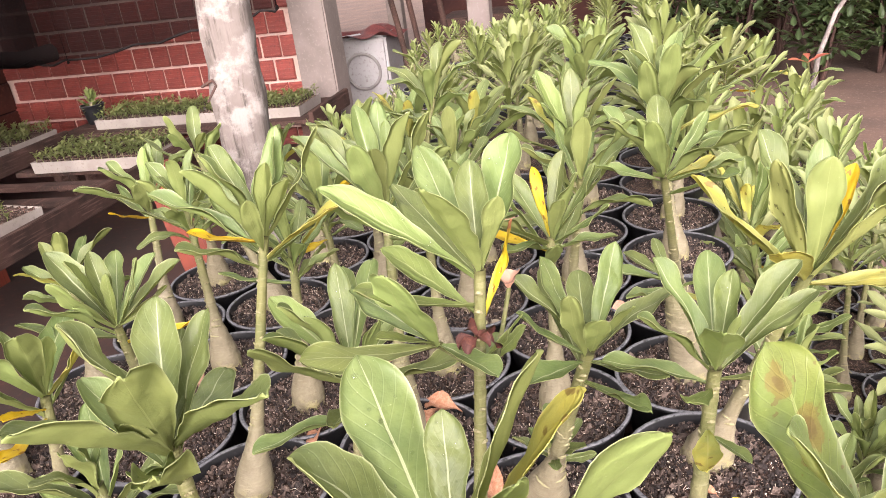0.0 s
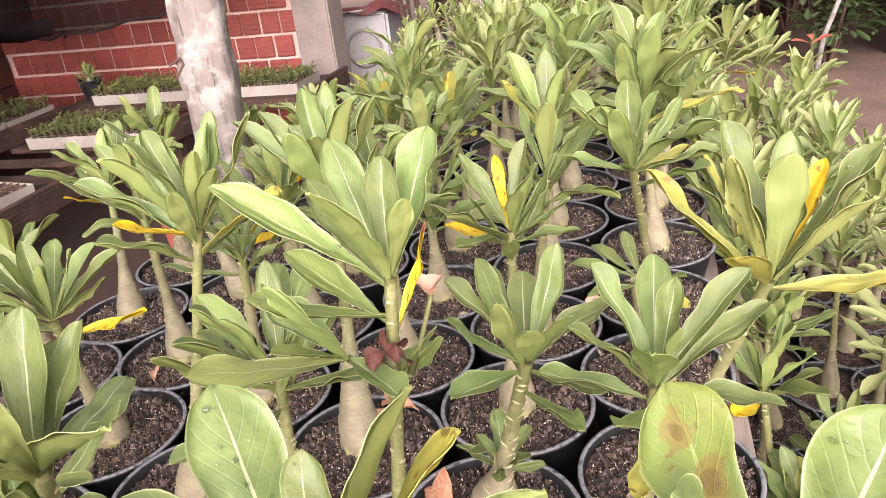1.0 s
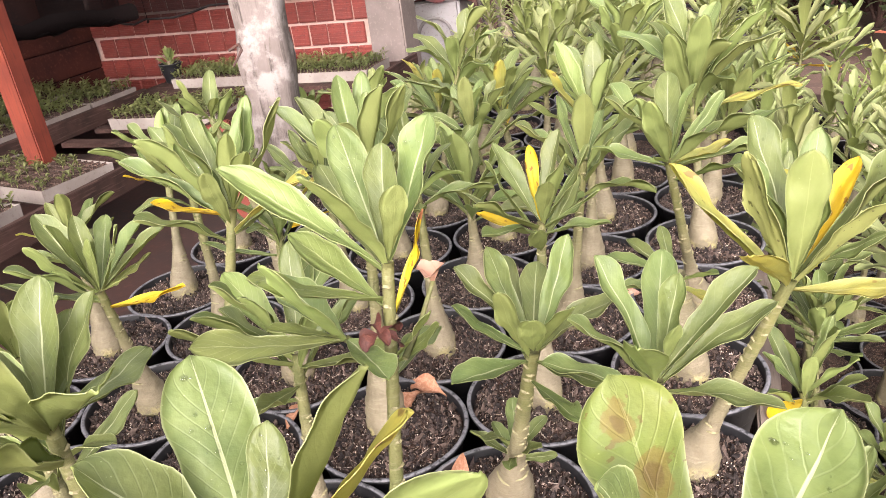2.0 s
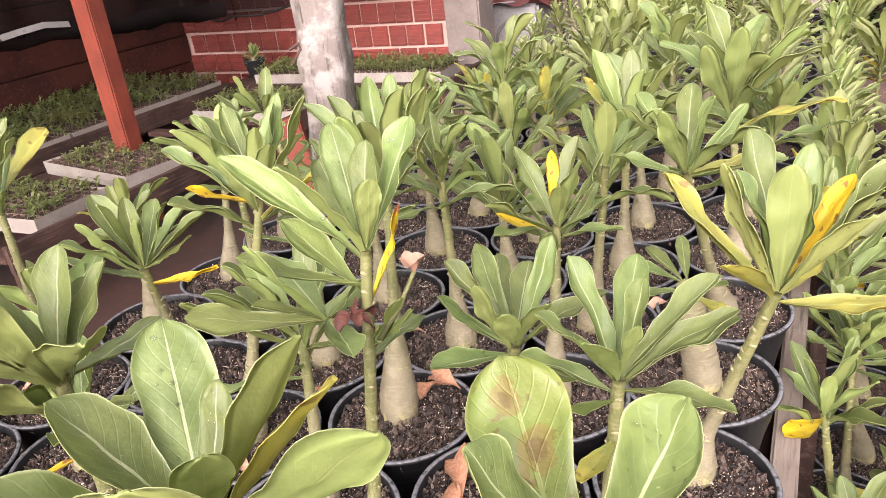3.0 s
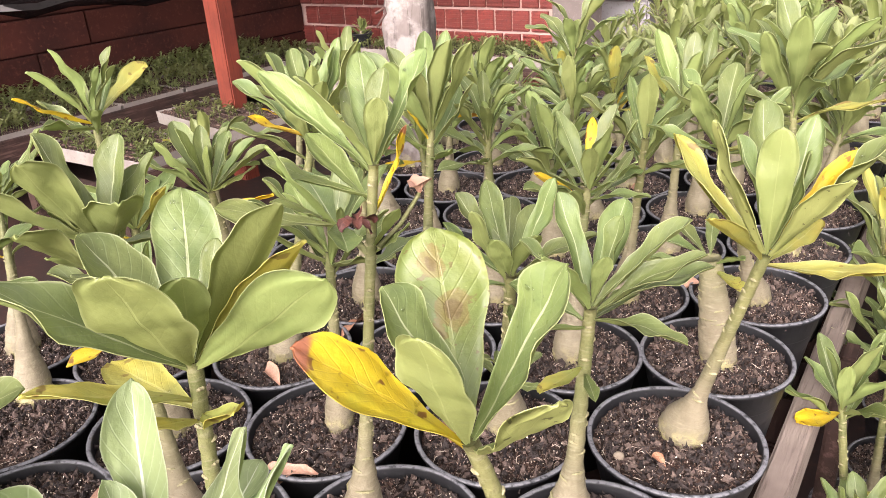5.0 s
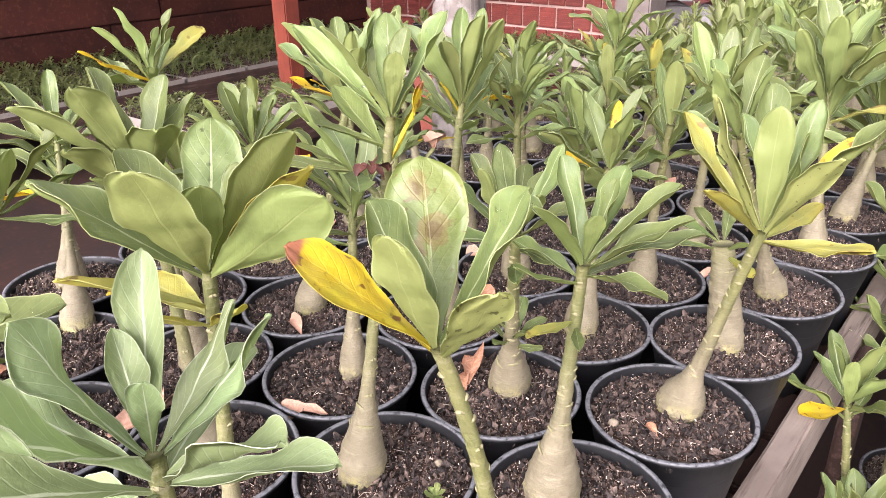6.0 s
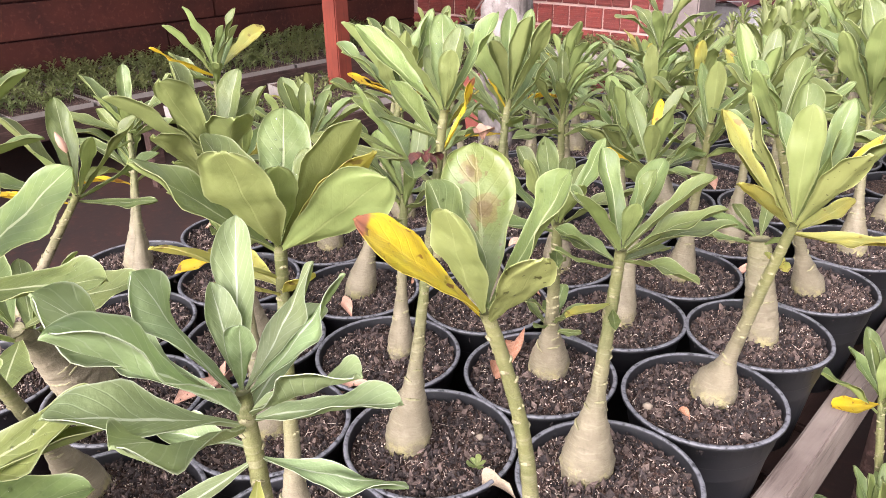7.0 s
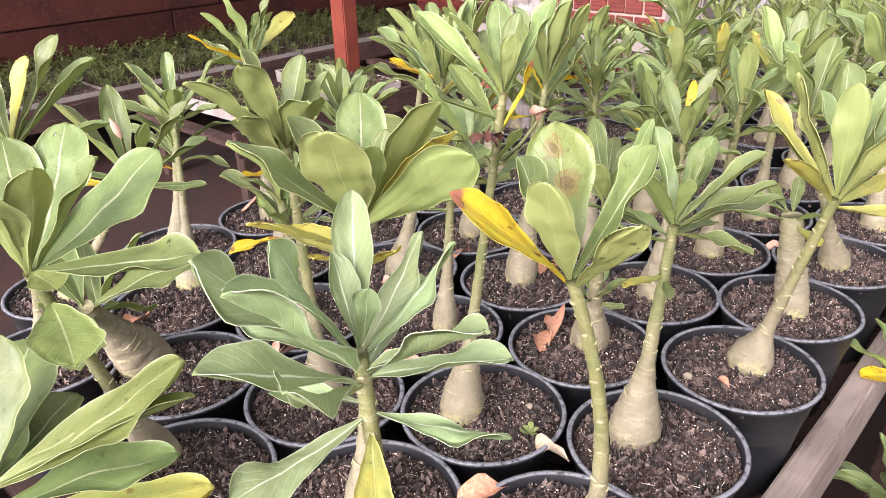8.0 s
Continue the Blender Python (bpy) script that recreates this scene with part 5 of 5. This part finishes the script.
SOIL_Z = RIM_Z - 0.008
CREAM_DRY = two_scale("cream_dry_leaf", (0.28, 0.22, 0.155), (0.22, 0.165, 0.11), (0.14, 0.095, 0.06), 20, 90, 0.75)
for x, y, ln, tn, lab, mat in (
    (-0.118, -0.35, 0.036, 95, "pale cream dry leaf curled beside the stem", CREAM_DRY),
    (-0.44, -0.245, 0.04, 70, "curled pinkish dry leaf on the soil", PETAL_DRY),
    (-0.311, -0.324, 0.05, 120, "curled pinkish dry leaf on the soil", PETAL_DRY),
    (-0.238, -0.206, 0.06, 30, "crumpled red-brown dry leaf on the soil", LEAF_DRY),
    (-0.252, -0.19, 0.045, 200, "crumpled red-brown dry leaf on the soil", LEAF_DRY),
    (-0.44, -0.469, 0.1, 0, "long curled pinkish dry leaf on the rim", PETAL_DRY),
    (-0.425, -0.43, 0.05, 60, "pale dry leaf on the soil", PETAL_DRY),
    (-0.138, -0.406, 0.05, 160, "brown dry leaf on the soil", LEAF_DRY),
    (-0.602, -0.513, 0.06, 20, "crumpled red-brown dry leaf on the soil", LEAF_DRY),
    (-0.305, -0.06, 0.05, 80, "orange dry leaf on the soil", LEAF_DRY),
    (-0.448, -0.139, 0.05, 10, "brown dry leaf on the soil", LEAF_DRY),
    (-0.395, 0.035, 0.035, 100, "pale dry petal on the soil", PETAL_DRY),
    (-0.307, 0.425, 0.05, 40, "pale dry leaf on the soil", PETAL_DRY),
    (-0.133, 0.177, 0.035, 140, "pale dry petal on the soil", PETAL_DRY),
    (-0.81, -0.214, 0.07, -10, "pale yellowed leaf on the pot rim", PETAL_DRY),
    (-0.631, -0.035, 0.04, 30, "pale dry petal on the soil", PETAL_DRY),
    (-0.329, -0.057, 0.04, 150, "red-brown dry leaf on the soil", LEAF_DRY),
    (-0.06, -0.165, 0.02, 60, "small brown leaf scrap on the soil", LEAF_DRY),
):
    dry_leaf(x, y, SOIL_Z + 0.003, ln * 0.9, tn, rb.uniform(0.6, 1.2), mat, lab, rb.uniform(-8, 4))


def pebble(x, y, z, s, seed):
    bm = bmesh.new()
    bmesh.ops.create_icosphere(bm, subdivisions=2, radius=s)
    for v in bm.verts:
        v.co *= 1 + 0.3 * noise.noise(v.co / s + Vector((seed, 0, 0)))
        v.co.z *= 0.6
    ob = link_mesh("pebble", bm, PALE_STONE)
    ob.location = (x, y, z)
    return tagged(ob, "small pale stone lying on the potting soil", "stone")


PALE_STONE = two_scale("pale_stone", (0.28, 0.23, 0.17), (0.2, 0.16, 0.12), (0.2, 0.15, 0.11), 40, 200, 0.85)
for k, (x, y, s) in enumerate(((-0.1, -0.17, 0.005), (-0.24, -0.37, 0.005), (-0.19, -0.31, 0.004), (-0.36, 0.06, 0.008), (-0.3, 0.13, 0.007))):
    pebble(x, y, SOIL_Z + s * 0.3, s, k)

# closed bud among the upright leaves
bm = bmesh.new()
lathe(bm, [(0.0005, 0.0), (0.0026, 0.004), (0.0042, 0.01), (0.0036, 0.017), (0.0012, 0.023), (0.0003, 0.025)], 12)
bud = part("flower_bud", bm, PETAL_DRY, budding_rose, "small pale pink closed bud")
bud.matrix_local = Matrix.Translation(Vector((-0.640, -0.443, 1.0)) - budding_rose.matrix_world.translation) @ Euler((0.25, -0.2, 0)).to_matrix().to_4x4()
bm = bmesh.new()
tube(bm, [Vector((-0.640, -0.443, 0.952)) - budding_rose.matrix_world.translation, Vector((-0.640, -0.443, 1.002)) - budding_rose.matrix_world.translation], [0.0016, 0.0013], 6)
part("flower_stalk", bm, BARK, budding_rose)

# small clover-like weed
weed = new("weed_seedling")
weed.location = (-0.165, -0.343, SOIL_Z)
tagged(weed, "tiny light green weed sprouting in the soil", "weed")
for k in range(7):
    add_leaf(weed, (0, 0, 0.003), (math.cos(k * 0.95), math.sin(k * 0.95), 0.5 + 0.1 * (k % 3)), 0.009 + 0.001 * (k % 3), "pale", 1.5, 0, k)

# withered flower and petal on the tall plant
base = tall_rose.matrix_world.translation
bm = bmesh.new()
for k in range(6):
    leaf_shape(bm, 8, 4, 0.6, 1.8, 0.3, 0.4, 0.35, 1.0, 0.02, (0, 0), seed=k, place=leaf_matrix(Vector((-0.210, -0.348, 1.060)) - base, (math.cos(k * 1.1), math.sin(k * 1.1), -0.6 + 0.3 * (k % 3)), 0.012))
part("flower", bm, FLOWER_RED, tall_rose, "withered dark red flower")
bm = bmesh.new()
for k in range(3):
    leaf_shape(bm, 8, 4, 0.8, 1.2, 0.2, 0.6, 0.2, 0.6, 0.02, (0, 0), seed=k + 9, place=leaf_matrix(Vector((-0.200, -0.295, 1.062)) - base, (math.cos(k * 1.9 + 1), math.sin(k * 1.9 + 1), 0.9), 0.013))
part("petal", bm, PETAL_DRY, tall_rose, "pale pink withered petal")
bm = bmesh.new()
tube(bm, [Vector((-0.203, -0.338, 1.04)) - base, Vector((-0.202, -0.315, 1.048)) - base, Vector((-0.200, -0.295, 1.063)) - base], [0.002, 0.0015, 0.0015], 6)
part("flower_stalk", bm, BARK, tall_rose)

# ---- far end: posts, machine, shrubs, saplings ----
for x in (-0.99, -0.045):
    p = box("wooden_post", x - 0.065, x + 0.065, 3.84, 3.96, 0, 2.6, CONCRETE, 0.006, warp=0.003, cuts=10)
    tagged(p, "plain pinkish-grey post at the far end", "post", "far posts")

machine = new("washing_machine")
machine.location = (-2.05, 4.85, 0)
tagged(machine, "old white washing machine standing in the dark lean-to", "machine")
box("body", -0.2, 0.2, -0.2, 0.2, 0.02, 0.58, OLD_WHITE, 0.02, machine)
bm = bmesh.new()
ring = [Vector((0.0 + 0.13 * math.cos(a), -0.206, 0.33 + 0.13 * math.sin(a))) for a in (k * math.pi / 12 for k in range(25))]
tube(bm, ring, [0.012] * 25, 8, False)
part("door_ring", bm, GREY_CLOTH, machine, "grey round door frame")
bm = bmesh.new()
bmesh.ops.create_grid(bm, x_segments=16, y_segments=16, size=0.24)
for v in bm.verts:
    v.co.z = 0.6 + 0.06 * noise.noise(v.co * 6) + 0.05 * math.exp(-((v.co.x / 0.1) ** 2 + (v.co.y / 0.12) ** 2)) - 0.02
cl = link_mesh("folded_cloth", bm, RED_CLOTH)
cl.location = (-2.02, 4.82, 0)
tagged(cl, "crumpled dark red cloth on the machine", "cloth")
for k, (x0, x1) in enumerate(((-1.8, -1.62), (-1.66, -1.52), (-1.45, -1.3))):
    bm = bmesh.new()
    tube(bm, [Vector((x0, 4.5, 1.3)), Vector(((x0 + x1) / 2 + 0.01, 4.52, 0.65)), Vector((x1, 4.55, 0.0))], [0.02, 0.021, 0.022], 8, True, 0.1)
    tagged(link_mesh("timber_pole", bm, DARK_WOOD), "dark timber pole leaning in the lean-to", "pole", "leaning poles")
pipe = box("pale_post", -1.98, -1.86, 5.2, 5.3, 0, 2.6, CONCRETE, 0.005)
tagged(pipe, "pale post inside the dark lean-to", "post")
ledge = box("workbench", -1.5, -0.9, 4.9, 5.4, 0.0, 0.62, DARK_WOOD, 0.01)
tagged(ledge, "dark wooden workbench under the added far roof", "table")
east = box("wall_east", 1.9, 2.02, 3.6, 6.4, 0, 2.6, CONCRETE, 0.0)
tagged(east, "grey rendered wall at the far end", "wall", kind="structure")


def shrub(x, y, r, h, seed, mat):
    rnd = random.Random(seed)
    s = new("shrub")
    s.location = (x, y, 0)
    tagged(s, "dark leafy shrub in deep shade", "shrub", "shaded shrubs")
    bm = bmesh.new()
    tips = []
    for k in range(9):
        a, e = rnd.uniform(0, 6.28), rnd.uniform(0.6, 1.4)
        t = Vector((math.cos(a) * math.cos(e) * r, math.sin(a) * math.cos(e) * r, h * rnd.uniform(0.6, 1.0)))
        mid = t * 0.5 + Vector((rnd.uniform(-0.1, 0.1), rnd.uniform(-0.1, 0.1), 0.1))
        tube(bm, [Vector((0, 0, 0)), mid, t], [0.014, 0.009, 0.004], 6)
        tips += [mid, t, mid.lerp(t, 0.5), mid * 0.7]
    part("branch_crown", bm, DARK_WOOD, s)
    bm = bmesh.new()
    for t in tips:
        for k in range(16):
            d = Vector((rnd.uniform(-1, 1), rnd.uniform(-1, 1), rnd.uniform(-0.5, 0.8)))
            leaf_shape(bm, 4, 2, 0.42, rnd.uniform(0, 1.2), 0.2, 0, 0, 0.3, 0.01, (0, 0), seed=k, place=leaf_matrix(t + d * 0.12, d, rnd.uniform(0.06, 0.13)))
    part("foliage", bm, mat, s)
    return s


for k, (x, y, r, h) in enumerate(((0.15, 4.6, 0.4, 1.0), (0.6, 4.9, 0.45, 1.15), (1.05, 4.5, 0.4, 0.9), (1.5, 4.9, 0.4, 0.7), (0.35, 5.6, 0.5, 1.5), (1.0, 5.7, 0.5, 1.4))):
    shrub(x, y, r, h, k, SHADE_LEAF)

sapling = new("sapling")
tagged(sapling, "bare pale bent sapling stem beside the path", "sapling")
bm = bmesh.new()
tube(bm, [Vector(p) for p in ((0.5, 2.25, 0.0), (0.5, 2.24, 0.4), (0.52, 2.22, 0.68), (0.56, 2.2, 0.83), (0.64, 2.19, 0.97), (0.68, 2.18, 1.15), (0.66, 2.17, 1.4))], [0.011, 0.01, 0.009, 0.008, 0.007, 0.006, 0.005], 8, True, 0.15)
part("stem", bm, LIMED_WOOD, sapling)
for k in range(6):
    add_leaf(sapling, (0.665 + 0.002 * k, 2.175, 1.18 + 0.04 * k), (math.cos(k * 2.2), math.sin(k * 2.2), 0.2), 0.1, "green", 0.9, 0, k)

red_tip = new("young_shrub")
tagged(red_tip, "young shrub with red new leaves at its tip", "shrub")
bm = bmesh.new()
tube(bm, [Vector((0.5, 1.98, 0.0)), Vector((0.47, 1.96, 0.4)), Vector((0.43, 1.945, 0.72))], [0.008, 0.006, 0.004], 7)
part("stem", bm, BARK, red_tip)
for k, (dz, a, ln, st) in enumerate(((0.0, 20, 0.075, "red"), (0.0, 190, 0.065, "red"), (0.01, 90, 0.045, "red"), (-0.05, 330, 0.11, "green"), (-0.05, 160, 0.09, "turning"), (-0.1, 10, 0.12, "green"), (-0.1, 220, 0.11, "green"), (-0.16, 350, 0.12, "green"), (-0.2, 30, 0.12, "green"), (-0.26, 330, 0.14, "green"))):
    ob = add_leaf(red_tip, (0.43, 1.945, 0.72 + dz), (math.cos(radians(a)), math.sin(radians(a)), 0.25), ln, "turning" if st == "red" else st, 1.15, 0, k)
    if st == "red":
        ob.data = RED_LEAF

potted_plant(0.15, 1.75, apex=(0.158, 1.749, 0.79), seed=801, n=30, size=0.13, rim=0.435, yellow=3, far=True, spread=0.8, group="lower pots beside the bench", label="tall desert rose with spreading leaves and yellow lower leaves")
for k, (x, y, z) in enumerate(((0.27, 1.9, 0.72), (0.36, 1.75, 0.66), (0.22, 1.55, 0.64), (0.33, 1.45, 0.62), (0.08, 1.95, 0.85), (0.3, 2.15, 0.7))):
    potted_plant(x + 0.01, y, apex=(x, y, z), seed=820 + k, n=20, size=0.115, rim=0.435, far=True, group="lower pots beside the bench")
